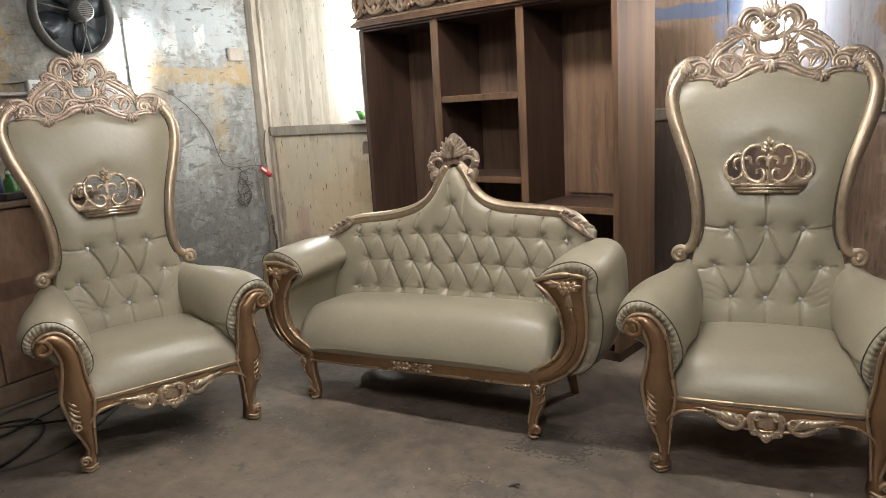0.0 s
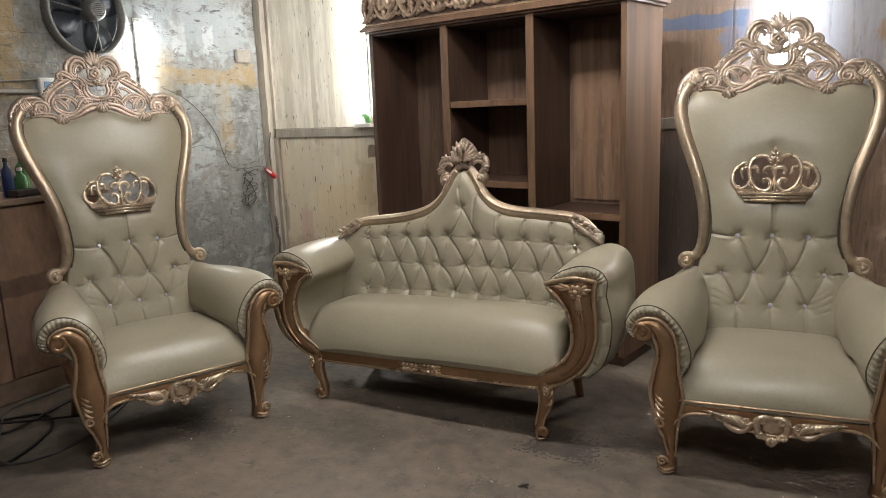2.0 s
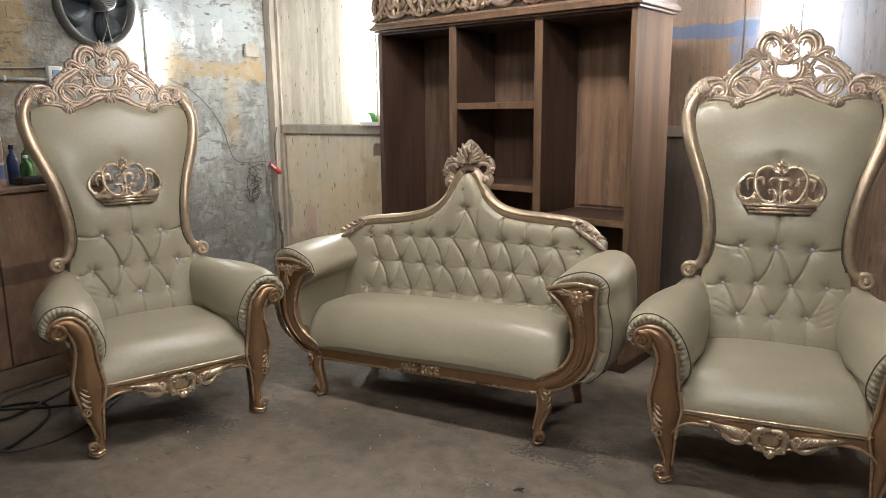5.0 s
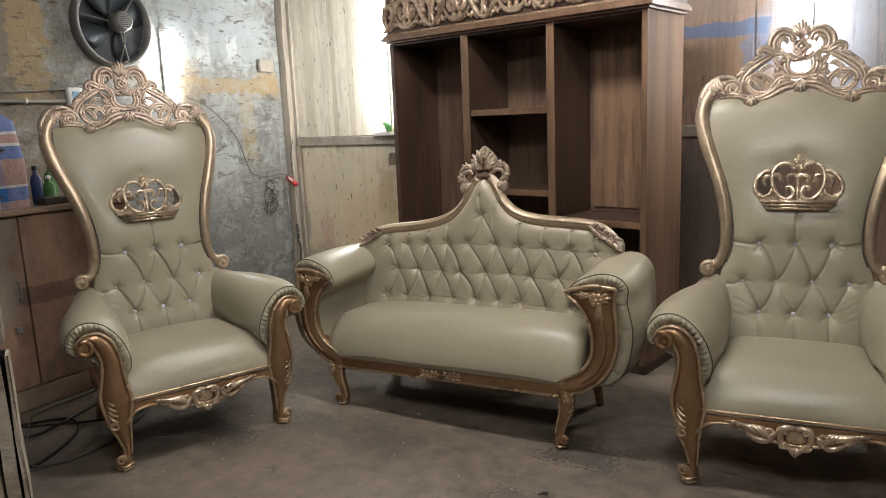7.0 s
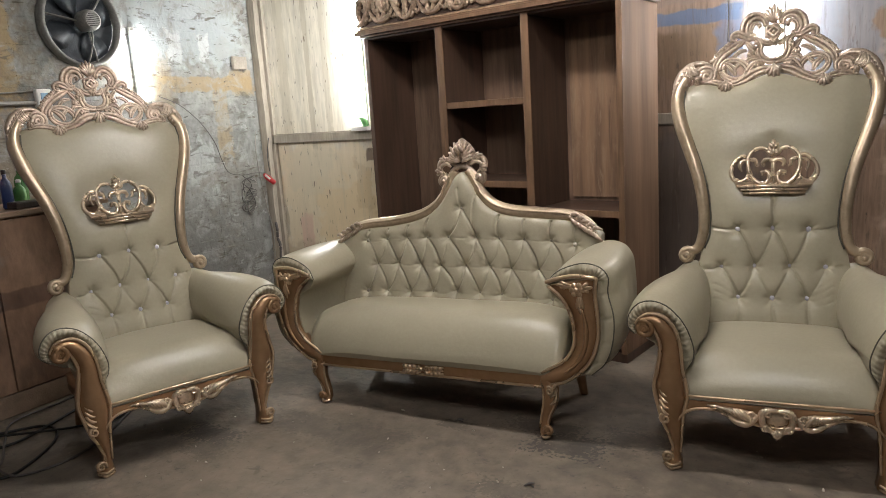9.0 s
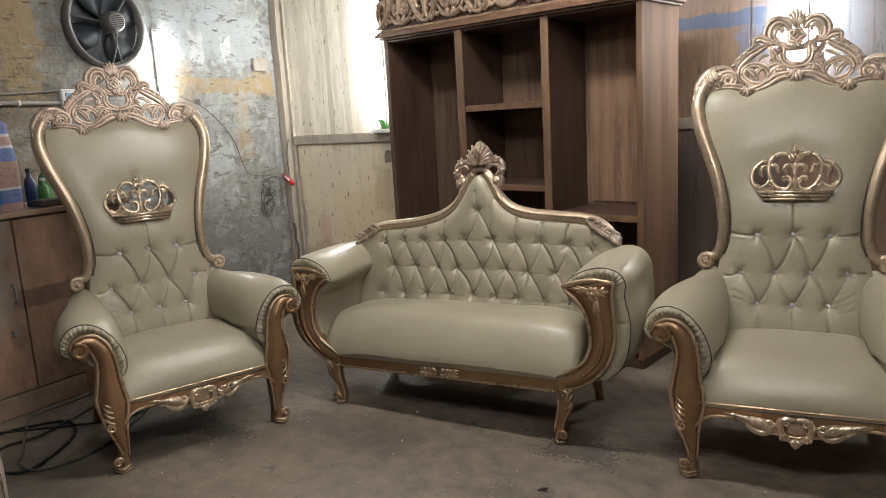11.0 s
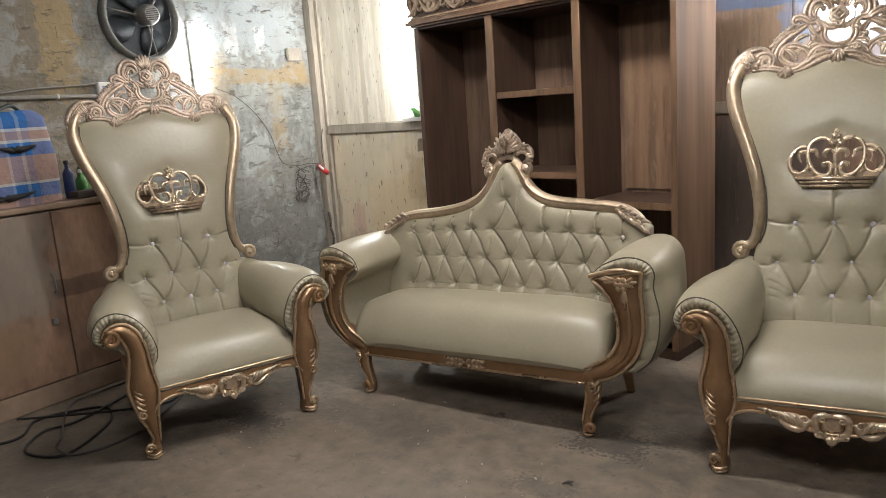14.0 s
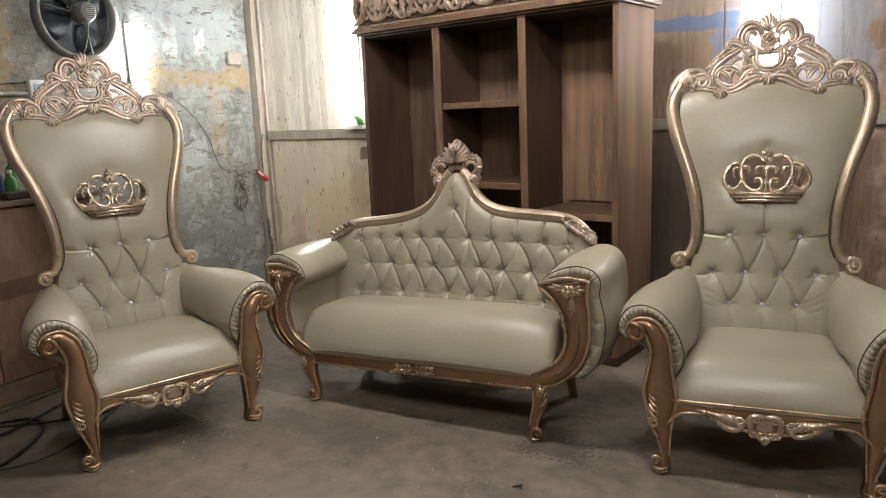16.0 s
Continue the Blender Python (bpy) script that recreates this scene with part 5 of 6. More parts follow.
            cx, cz = 0.40 - 0.075 * q, 0.60
            ring = []
            for p in sec:
                dx, dz = p[0] - cx, p[1] - cz
                ln = math.hypot(dx, dz)
                g = fill if p[1] > 0.5 else fill * 0.3
                ring.append((s * (p[0] + dx / ln * g), 0.004 + q * 0.625, p[1] + dz / ln * g))
            rings.append(ring)
        loft(bm, rings)
        part("armrest", bm, LEATHER, t, "rolled olive leather arm")
        # gathered facing between the roll's edge and the carved post
        bm = bmesh.new()
        outer = spline(front_sec[1:14], 9)
        inner = spline([(0.336, 0.385), (0.337, 0.42), (0.338, 0.46), (0.345, 0.515), (0.356, 0.56), (0.378, 0.600), (0.410, 0.632), (0.450, 0.640), (0.482, 0.632), (0.504, 0.610), (0.514, 0.585), (0.512, 0.565), (0.500, 0.550)], 9)
        m = len(outer)
        grid = []
        for k, (o, i) in enumerate(zip(outer, inner)):
            wv = (0.0075 if k % 4 == 0 else -0.002) + math.sin(k * 0.5 + s) * 0.002
            grid.append([bm.verts.new((s * (o[0] * (1 - f) + i[0] * f), -0.004 - 0.016 * math.sin(math.pi * min(1, f * 1.15)) + wv * (1 - abs(2 * f - 1) ** 2), o[1] * (1 - f) + i[1] * f)) for f in (0, 0.25, 0.5, 0.75, 1)])
        for g, h in zip(grid, grid[1:]):
            for k in range(4):
                bm.faces.new((g[k], h[k], h[k + 1], g[k + 1]))
        part("arm_facing", bm, LEATHER, t, "gathered leather facing")
        bm = bmesh.new()
        sweep(bm, [(s * p[0], -0.004, p[1]) for p in outer], 0.0030, 6)
        part("piping", bm, PIPING_GAP, t, "dark piping and gap line")
        # carved post, knee and foot in one
        bm = bmesh.new()
        e_in, e_out = spline(POST_IN, 6), spline(POST_OUT, 6)
        rings = []
        for o, i in zip(e_out, e_in):
            mx, mz = (o[0] + i[0]) / 2, (o[1] + i[1]) / 2
            d = 0.012 + 0.22 * math.hypot(o[0] - i[0], o[1] - i[1])
            rings.append([(s * o[0], 0.030, o[1]), (s * o[0], -0.022, o[1]), (s * (mx + o[0]) / 2, -0.022 - d * 0.75, (mz + o[1]) / 2), (s * mx, -0.022 - d, mz),
                          (s * (mx + i[0]) / 2, -0.022 - d * 0.75, (mz + i[1]) / 2), (s * i[0], -0.022, i[1]), (s * i[0], 0.030, i[1])])
        loft(bm, rings)
        sweep(bm, [(s * x, -0.026, z) for x, z in curl(0.478, 0.575, 0.036, 0.006, 60, 1.6)], [0.014, 0.013, 0.010], 7, 1.5)
        ball(bm, (s * 0.478, -0.016, 0.575), 0.034, 1, 0.7, 1, 12, 8)
        part("leg", bm, GOLD, t, "cabriole front leg running up into the arm scroll")
        bm = bmesh.new()
        for edge_line in (e_in[6:72], e_out[14:74]):
            sweep(bm, [(s * p[0], -0.030, p[1]) for p in edge_line], [0.004, 0.008, 0.0085, 0.008, 0.005], 6)
        sweep(bm, [(s * (p[0] * 0.72 + q[0] * 0.28), -0.036, p[1] * 0.72 + q[1] * 0.28) for p, q in zip(e_in[20:46], e_out[20:46])], [0.002, 0.005, 0.005, 0.002], 6)
        for k in range(4):
            z = 0.330 - 0.025 * k
            sweep(bm, [(s * x, y, zz) for x, y, zz in spline([(0.410 - 0.003 * k, -0.014, z + 0.030), (0.416, -0.036, z + 0.006), (0.402, -0.050, z - 0.014), (0.385, -0.054, z - 0.018)], 4)], [0.003, 0.008, 0.008, 0.003], 6)
        sweep(bm, [(s * x, -0.045, z) for x, z in curl(0.400, 0.215, 0.022, 0.004, 120, -1.5, 14)], [0.008, 0.007, 0.005], 6, 1.3)
        sweep(bm, [(s * x, -0.03, z) for x, z in spline([(0.408, 0.190), (0.388, 0.14), (0.370, 0.09), (0.366, 0.055)], 4)], [0.004, 0.008, 0.006], 6)
        sweep(bm, [(s * x, -0.034, z) for x, z in curl(0.392, 0.050, 0.022, 0.004, 200, -1.5, 14)], [0.009, 0.008, 0.006], 6, 1.3)
        for k in range(2):
            sweep(bm, [(s * x, y, zz) for x, y, zz in spline([(0.410, -0.020, 0.030 - 0.016 * k), (0.378, -0.050, 0.020 - 0.011 * k), (0.340, -0.034, 0.030 - 0.016 * k)], 4)], [0.004, 0.0085, 0.004], 6)
        part("leg_carving", bm, GOLD_HIGHLIGHT, t, "gilded leaf carving on knee and foot")
    # rails and back legs
    bm = bmesh.new()
    low = [(0.36, 0.20), (0.335, 0.235), (0.29, 0.262), (0.22, 0.266), (0.165, 0.255), (0.11, 0.228), (0.06, 0.218), (0.0, 0.212)]
    low = [(-x, z) for x, z in low] + [(x, z) for x, z in reversed(low[:-1])]
    lowline = spline(low, 4)
    n = len(lowline)
    loft(bm, [[(x, y, z) for x, z in lowline] + [(x, y, 0.312) for x in np.linspace(0.37, -0.37, n)] for y in (-0.030, 0.025)])
    part("front_rail", bm, GOLD, t, "shaped gold apron")
    bm = bmesh.new()
    sweep(bm, [(x, -0.034, z) for x, z in lowline], 0.0065, 6)
    sweep(bm, [(x, -0.032, 0.312) for x in np.linspace(-0.335, 0.335, 12)], 0.0055, 6)
    part("rail_bead", bm, GOLD_HIGHLIGHT, t)
    bm = bmesh.new()
    at = lambda x, z, dy=0.0: (x, -0.040 + dy, z)  # noqa: E731
    sprays = {s: bmesh.new() for s in (-1, 1)}
    for s in (-1, 1):
        sweep(bm, [at(s * x, z) for x, z in spline([(0.0, 0.282), (0.030, 0.284), (0.052, 0.270), (0.052, 0.245), (0.046, 0.222), (0.025, 0.205), (0.006, 0.198)], 4)], [0.008, 0.013, 0.014, 0.012, 0.014, 0.008], 7)
        sweep(bm, [at(s * x, z, -0.008) for x, z in curl(0.032, 0.272, 0.014, 0.003, 90, -1.4, 12)], [0.006, 0.004], 6)
        sweep(bm, [at(s * x, z, -0.008) for x, z in curl(0.038, 0.215, 0.014, 0.003, 0, -1.4, 12)], [0.006, 0.004], 6)
        sb = sprays[s]
        sweep(sb, [at(s * x, z) for x, z in spline([(0.070, 0.262), (0.082, 0.240), (0.105, 0.222), (0.135, 0.226), (0.170, 0.250), (0.215, 0.268)], 4)], [0.008, 0.013, 0.015, 0.014, 0.010, 0.004], 7)
        sweep(sb, [at(s * x, z, -0.004) for x, z in curl(0.088, 0.262, 0.016, 0.003, 210, 1.4, 12)], [0.007, 0.005], 6)
        for k in range(8):
            x0, z0 = 0.088 + 0.015 * k, 0.226 + 0.0048 * k
            sweep(sb, [at(s * x, z, dy) for x, z, dy in spline([(x0, z0, 0.002), (x0 + 0.016, z0 + 0.026, -0.012), (x0 + 0.034, z0 + 0.046 - 0.003 * k, -0.008), (x0 + 0.054, z0 + 0.052 - 0.004 * k, 0.002)], 4)], [0.006, 0.0105 - 0.0004 * k, 0.010 - 0.0004 * k, 0.003], 6)
        ball(sb, at(s * 0.128, 0.252, 0.010), 0.045, 1, 0.22, 0.55, 12, 8)
    ball(bm, at(0, 0.245, 0.012), 0.040, 1, 0.35, 0.9, 12, 8)
    fan(bm, 0, 0.212, at, 235, 305, 5, 0.042, 0.011, -0.006)
    part("cartouche", bm, GOLD_WORN_LIT, t, "gilded scrolled cartouche")
    for s in (-1, 1):
        part("leaf_spray", sprays[s], GOLD_WORN_LIT, t, "gilded leaf spray")
    for s in (-1, 1):
        bm = bmesh.new()
        loft(bm, [[(s * x, y, z) for x, z in ((0.33, 0.23), (0.375, 0.23), (0.375, 0.315), (0.33, 0.315))] for y in (0.02, 0.30, 0.58)])
        part("side_rail", bm, GOLD, t)
        bm = bmesh.new()
        sweep(bm, spline([(s * 0.31, 0.56, 0.34), (s * 0.315, 0.58, 0.20), (s * 0.33, 0.64, 0.08), (s * 0.335, 0.675, 0.0)], 5), [0.036, 0.034, 0.026, 0.024], 8)
        part("back_leg", bm, GOLD, t)
    bm = bmesh.new()
    loft(bm, [[(x, y, z) for x, z in ((-0.33, 0.24), (0.33, 0.24), (0.33, 0.46), (-0.33, 0.46))] for y in (0.585, 0.62)])
    part("back_rail", bm, GOLD, t)
    return t


throne_a = throne()
throne_a.matrix_world = pose(L_POS[0], L_POS[1], 0, 0, 0, L_POS[2])
throne_b = copy_thing(throne_a, pose(R_POS[0], R_POS[1], 0, 0, 0, R_POS[2]))
tagged(throne_a, "carved gold throne chair in olive leather beside the cabinet")
tagged(throne_b, "carved gold throne chair in olive leather before the wooden wall")

# ---- sofa ----


MIDDLE = 0.027


def lift(x):
    """The settee stands a little higher towards one end."""
    return 0.036 * max(0.0, min(1.0, (x + 0.6) / 1.2))


def sofa_y(z):
    return float(np.interp(z, [0.40, 0.55, 0.80, 1.10, 1.35], [0.40, 0.425, 0.455, 0.480, 0.49]))


def sofa():
    t = thing("settee", "two-seat settee in tufted olive leather with carved gold frame", "sofa")
    edge = [(0.0, 1.150), (0.035, 1.125), (0.075, 1.060), (0.13, 0.990), (0.20, 0.945), (0.30, 0.920), (0.45, 0.905), (0.58, 0.895), (0.66, 0.872), (0.72, 0.835), (0.76, 0.80)]
    nu, nv = 337, 151
    u, v = np.meshgrid(np.linspace(-1, 1, nu), np.linspace(0, 1, nv))
    xs = u * 0.745
    ex = [p[0] for p in spline(edge, 5)]
    ez = [p[1] for p in spline(edge, 5)]
    ztop = np.interp(np.abs(xs - MIDDLE * (1 - u * u)), ex, ez) - 0.020 + np.interp(xs, [-0.4, 0, 0.4], [-0.020, 0, 0.010])
    zs = 0.40 + v * (ztop - 0.40)
    yb = np.interp(zs, [0.40, 0.55, 0.80, 1.10, 1.35], [0.40, 0.425, 0.455, 0.480, 0.49])
    r1 = [(-0.554, 0.785), (-0.426, 0.797), (-0.298, 0.805), (-0.175, 0.812), (-0.051, 0.818), (0.108, 0.820), (0.236, 0.816), (0.371, 0.816), (0.508, 0.812), (0.63, 0.80)]
    r2 = [(-0.49, 0.660), (-0.354, 0.668), (-0.215, 0.668), (-0.096, 0.668), (0.050, 0.676), (0.182, 0.678), (0.302, 0.670), (0.447, 0.671), (0.58, 0.665)]
    r3 = [(-0.555, 0.51), (-0.425, 0.518), (-0.280, 0.522), (-0.142, 0.530), (-0.002, 0.538), (0.130, 0.540), (0.252, 0.538), (0.390, 0.530), (0.52, 0.53)]
    r1, r2, r3 = ([(x, z - lift(x)) for x, z in row] for row in (r1, r2, r3))
    peak = (MIDDLE, 0.949)
    buttons = r1 + r2 + r3 + [peak]
    pleats = []
    rnd = random.Random(8)
    for ra, rb in ((r1, r2), (r2, r3)):
        for a in ra:
            for b in rb:
                if 0.01 < abs(a[0] - b[0]) < 0.105:
                    down_right = b[0] > a[0]
                    pleats.append(pleat(a, b, rnd.uniform(0.85, 1.15) if down_right else rnd.uniform(0.25, 0.8), rnd.uniform(0.07, 0.15)))
    pleats += [pleat(peak, r1[4], 0.7, 0.12), pleat(peak, r1[5], 0.95, 0.08), pleat(peak, (MIDDLE - 0.01, 1.05), 0.5)]
    pleats += [pleat(b, (b[0] + (0.012 if b[0] < 0 else 0.004), float(np.interp(b[0], xs[0], ztop[0])) - 0.02), rnd.uniform(0.4, 0.85), 0.06) for b in r1 if abs(b[0]) > 0.10]
    pleats += [pleat(b, (b[0], 0.43), 0.8) for b in r3]
    # shallow level folds between the buttons of one row
    for row in (r1, r2, r3):
        pleats += [pleat(a, b, 0.22, rnd.uniform(-0.05, 0.05)) for a, b in zip(row, row[1:])]
    front = yb - 0.045 - 0.035 * (1 - np.abs(u) ** 6) + tufting(xs, zs, buttons, pleats, 0.025) + 0.03 * np.exp(-(ztop - zs) / 0.02)
    bm = bmesh.new()
    padded_back(bm, xs, zs, front, yb + 0.04)
    part("backrest", bm, LEATHER, t, "deep-buttoned olive leather")
    for x, z in buttons:
        bm = bmesh.new()
        y = sofa_y(z) - 0.080 + float(tufting(np.array([x]), np.array([z]), buttons, pleats, 0.025)[0])
        ball(bm, (x, y - 0.007, z), 0.0115, 1, 0.7, 1, 8, 5)
        part("button", bm, BUTTON, t, "small pearly button")

    def on(x, z, dy=0.0):
        """On the back's plane; the hand-made top rail stands off the middle and rises to one side."""
        return (x * (1.10 if z > 1.06 else 1.0) + MIDDLE * max(0, 1 - (x / 0.745) ** 2), sofa_y(z) - 0.03 + dy, z - 0.020 + float(np.interp(x, [-0.4, 0, 0.4], [-0.020, 0, 0.010])))

    # top frame
    top = [(0.030, 1.155), (0.055, 1.125), (0.090, 1.060), (0.145, 0.995), (0.215, 0.955), (0.31, 0.932), (0.45, 0.918), (0.57, 0.908), (0.65, 0.888), (0.71, 0.850)]
    for s in (-1, 1):
        bm = bmesh.new()
        sweep(bm, [on(s * x, z) for x, z in spline(top, 6)], [0.020, 0.025, 0.028, 0.031, 0.033, 0.033, 0.031, 0.028, 0.022], 10, 1.15)
        sweep(bm, [on(s * x, z + 0.012, -0.03) for x, z in spline(top[1:-1], 6)], [0.005, 0.008, 0.009, 0.006], 6)
        part("back_frame", bm, GOLD_PALE, t, "curved gold top rail")
        bm = bmesh.new()
        for k in range(5):
            x, z = 0.60 + 0.028 * k, 0.905 - 0.016 * k
            for d in (-1, 1):
                sweep(bm, [on(s * a, b, dy) for a, b, dy in spline([(x, z, -0.03), (x + 0.022, z + d * 0.020 - 0.004, -0.042), (x + 0.050, z + d * 0.026 - 0.022, -0.026)], 4)], [0.006, 0.012, 0.004], 6)
        sweep(bm, [on(s * a, b, -0.036) for a, b in spline([(0.59, 0.908), (0.66, 0.88), (0.735, 0.83)], 4)], [0.006, 0.010, 0.006], 6)
        part("rail_leaf", bm, GOLD_BRIGHT, t, "gilded acanthus leaf")
    bm = bmesh.new()
    plate = [(0.0, 1.320), (0.034, 1.292), (0.058, 1.258), (0.072, 1.228), (0.040, 1.214), (0.0, 1.200)]
    plate += [(-x, z) for x, z in reversed(plate[1:-1])]
    loft(bm, [[on(x * g, 1.25 + (z - 1.25) * g, dy) for x, z in plate] for g, dy in ((1.0, 0.020), (1.0, 0.0), (0.85, -0.012))])
    for k in range(11):
        a = radians(22 + 13.6 * k)
        ln = 0.046 + 0.066 * math.sin(a) ** 3
        pts = [on(math.cos(a) * ln * q * (1 + 0.25 * q), 1.200 + math.sin(a) * ln * q, -0.012 - 0.012 * math.sin(math.pi * q)) for q in (0.1, 0.35, 0.6, 0.85, 1)]
        sweep(bm, pts, [0.006, 0.009, 0.0105, 0.009, 0.005], 6, 0.8)
    fan(bm, 0, 1.250, on, 76, 104, 3, 0.066, 0.009, -0.018)
    fan(bm, 0, 1.290, on, 240, 300, 3, 0.055, 0.012, -0.034)
    for s in (-1, 1):
        sweep(bm, [on(s * x, z) for x, z in curl(0.088, 1.112, 0.032, 0.006, 100, -1.5)], [0.013, 0.012, 0.008], 7, 1.2)
        sweep(bm, [on(s * x, z) for x, z in spline([(0.092, 1.142), (0.118, 1.170), (0.112, 1.205), (0.082, 1.220), (0.048, 1.205), (0.026, 1.17)], 5)], [0.011, 0.015, 0.016, 0.014, 0.008], 7)
        sweep(bm, [on(s * x, z, -0.012) for x, z in spline([(0.108, 1.165), (0.096, 1.192), (0.070, 1.198), (0.052, 1.182)], 5)], [0.006, 0.010, 0.010, 0.006], 7)
        ball(bm, on(s * 0.088, 1.112, -0.006), 0.030, 1, 0.6, 1, 12, 8)
        ball(bm, on(s * 0.088, 1.112, -0.026), 0.011)
        fan(bm, s * 0.078, 1.222, on, *((-30, 60) if s > 0 else (120, 210)), 3, 0.036, 0.008, -0.008)
        fan(bm, s * 0.098, 1.168, on, *((-70, 40) if s > 0 else (140, 250)), 4, 0.042, 0.010, -0.008)
    sweep(bm, [on(x, z) for x, z in spline([(-0.075, 1.125), (-0.04, 1.165), (0, 1.180), (0.04, 1.165), (0.075, 1.125)], 4)], [0.012, 0.016, 0.012], 7)
    part("crest", bm, GOLD_BRIGHT, t, "carved shell crest")
    # seat
    bm = bmesh.new()
    rings = []
    for k in range(27):
        q = (k / 26) ** 1.8
        y = -0.035 + q * 0.46
        hw = 0.735 - 0.04 * q
        top_z = 0.432 + 0.075 * math.sin(min(1, q * 2.4) * math.pi / 2)
        inset = 0.045 * (1 - math.sqrt(1 - (1 - min(1, q * 10)) ** 2))
        drop = 0.140 * (1 - (1 - (1 - min(1, q * 3.6)) ** 1.75) ** (1 / 1.75))
        ring = []
        for j in range(41):
            x = -1 + 2 * j / 40
            ring.append((x * (hw - inset - 0.045), y - 0.020 * (1 - x * x) * (1 - q), top_z - 0.050 * abs(x) ** 6 - drop * (1 - 0.15 * abs(x) ** 8) - 0.040 * min(1, max(0, (q - 0.68) / 0.12)) ** 2 + 0.0018 * math.sin(7 * x + 4 * q)))
        ring += [(hw - inset - 0.05, y, 0.285), (hw - inset - 0.07, y, 0.262), (-hw + inset + 0.07, y, 0.262), (-hw + inset + 0.05, y, 0.285)]
        rings.append(ring)
    loft(bm, rings)
    part("seat", bm, LEATHER, t, "smooth olive leather bench seat")
    sec_f = [(0.70, 0.30), (0.735, 0.40), (0.745, 0.50), (0.715, 0.575), (0.655, 0.615), (0.632, 0.655), (0.655, 0.705), (0.711, 0.742), (0.790, 0.765), (0.860, 0.752), (0.895, 0.710), (0.893, 0.643), (0.915, 0.539), (0.908, 0.429), (0.876, 0.339), (0.817, 0.279), (0.74, 0.25)]
    sec_b = [(0.70, 0.30), (0.715, 0.40), (0.715, 0.50), (0.700, 0.575), (0.660, 0.625), (0.640, 0.670), (0.660, 0.715), (0.711, 0.757), (0.780, 0.775), (0.845, 0.760), (0.885, 0.710), (0.895, 0.643), (0.900, 0.539), (0.890, 0.429), (0.860, 0.339), (0.805, 0.279), (0.74, 0.25)]
    for s in (-1, 1):
        bm = bmesh.new()
        rings = []
        for k in range(13):
            q = k / 12
            sec = spline([(a[0] * (1 - q) + b[0] * q, a[1] * (1 - q) + b[1] * q) for a, b in zip(sec_f, sec_b)], 4)
            g = -0.008 * (1 - min(1, q * 7)) ** 2 + 0.012 * math.sin(math.pi * q)
            ring = []
            for p in sec:
                dx, dz = p[0] - 0.80, p[1] - 0.55
                ln = math.hypot(dx, dz)
                g2 = g + (0.035 * math.sin(math.pi * min(1, q * 1.3) ** 0.6) if dx > 0.05 else 0.0)
                ring.append((s * (p[0] + dx / ln * g2), 0.0 + q * 0.47, p[1] + dz / ln * g))
            rings.append(ring)
        loft(bm, rings)
        part("armrest", bm, LEATHER, t, "rolled olive leather arm")
        # gathered band round the carved front
        bm = bmesh.new()
        outer = spline(sec_f[5:16], 12)
        inner = spline([(0.642, 0.650), (0.668, 0.684), (0.715, 0.702), (0.785, 0.716), (0.838, 0.712), (0.851, 0.690), (0.847, 0.635), (0.857, 0.535), (0.852, 0.435), (0.820, 0.35), (0.765, 0.285)], 12)
        grid = []
        for k, (o, i) in enumerate(zip(outer, inner)):
            wv = (0.0075 if k % 4 == 0 and (k < 62 or k % 3 == 0) else -0.002) + math.sin(k * 0.4 + s) * 0.002
            grid.append([bm.verts.new((s * (o[0] * (1 - f) + i[0] * f), -0.004 - 0.014 * math.sin(math.pi * min(1, f * 1.15)) + wv * (1 - abs(2 * f - 1) ** 2), o[1] * (1 - f) + i[1] * f)) for f in (0, 0.25, 0.5, 0.75, 1)])
        for g, h in zip(grid, grid[1:]):
            for k in range(4):
                bm.faces.new((g[k], h[k], h[k + 1], g[k + 1]))
        part("arm_facing", bm, LEATHER, t, "gathered leather facing")
        bm = bmesh.new()
        sweep(bm, [(s * p[0], -0.004, p[1]) for p in outer], 0.0030, 6)
        part("piping", bm, PIPING_GAP, t, "dark piping and gap line")
        # lyre-shaped carved front
        o_edge = spline([(0.852, 0.712), (0.846, 0.643), (0.857, 0.527), (0.853, 0.44), (0.811, 0.336), (0.715, 0.250), (0.60, 0.212)], 5)
        i_edge = spline([(0.642, 0.668), (0.692, 0.628), (0.736, 0.56), (0.754, 0.47), (0.745, 0.40), (0.700, 0.335), (0.60, 0.274)], 5)
        bm = bmesh.new()
        rings = []
        for o, i in zip(o_edge, i_edge):
            mx, mz = (o[0] + i[0]) / 2, (o[1] + i[1]) / 2
            rings.append([(s * o[0], 0.02, o[1]), (s * o[0], -0.030, o[1]), (s * mx, -0.044, mz), (s * i[0], -0.030, i[1]), (s * i[0], 0.02, i[1])])
        loft(bm, rings)
        mid = [((o[0] * 0.55 + i[0] * 0.45), (o[1] * 0.55 + i[1] * 0.45)) for o, i in zip(o_edge, i_edge)]
        sweep(bm, [(s * x, -0.044, z) for x, z in mid[8:26]], [0.004, 0.012, 0.010, 0.004], 6)
        part("arm_front", bm, GOLD, t, "lyre-shaped gold arm front")
        bm = bmesh.new()
        for edge_line in (o_edge, i_edge):
            sweep(bm, [(s * p[0], -0.032, p[1]) for p in edge_line], 0.0085, 6)
        sweep(bm, [(s * x, -0.036, z) for x, z in spline([(0.635, 0.684), (0.70, 0.705), (0.77, 0.718), (0.852, 0.710)], 5)], 0.0095, 6)
        part("edge_bead", bm, GOLD_HIGHLIGHT, t, "gold edge bead in lighter highlight colour")
        bm = bmesh.new()
        at = lambda x, z, dy=0.0: (s * x, -0.041 + dy * 0.6, z)  # noqa: E731
        for k in range(6):
            a0 = 2 * math.pi * k / 6
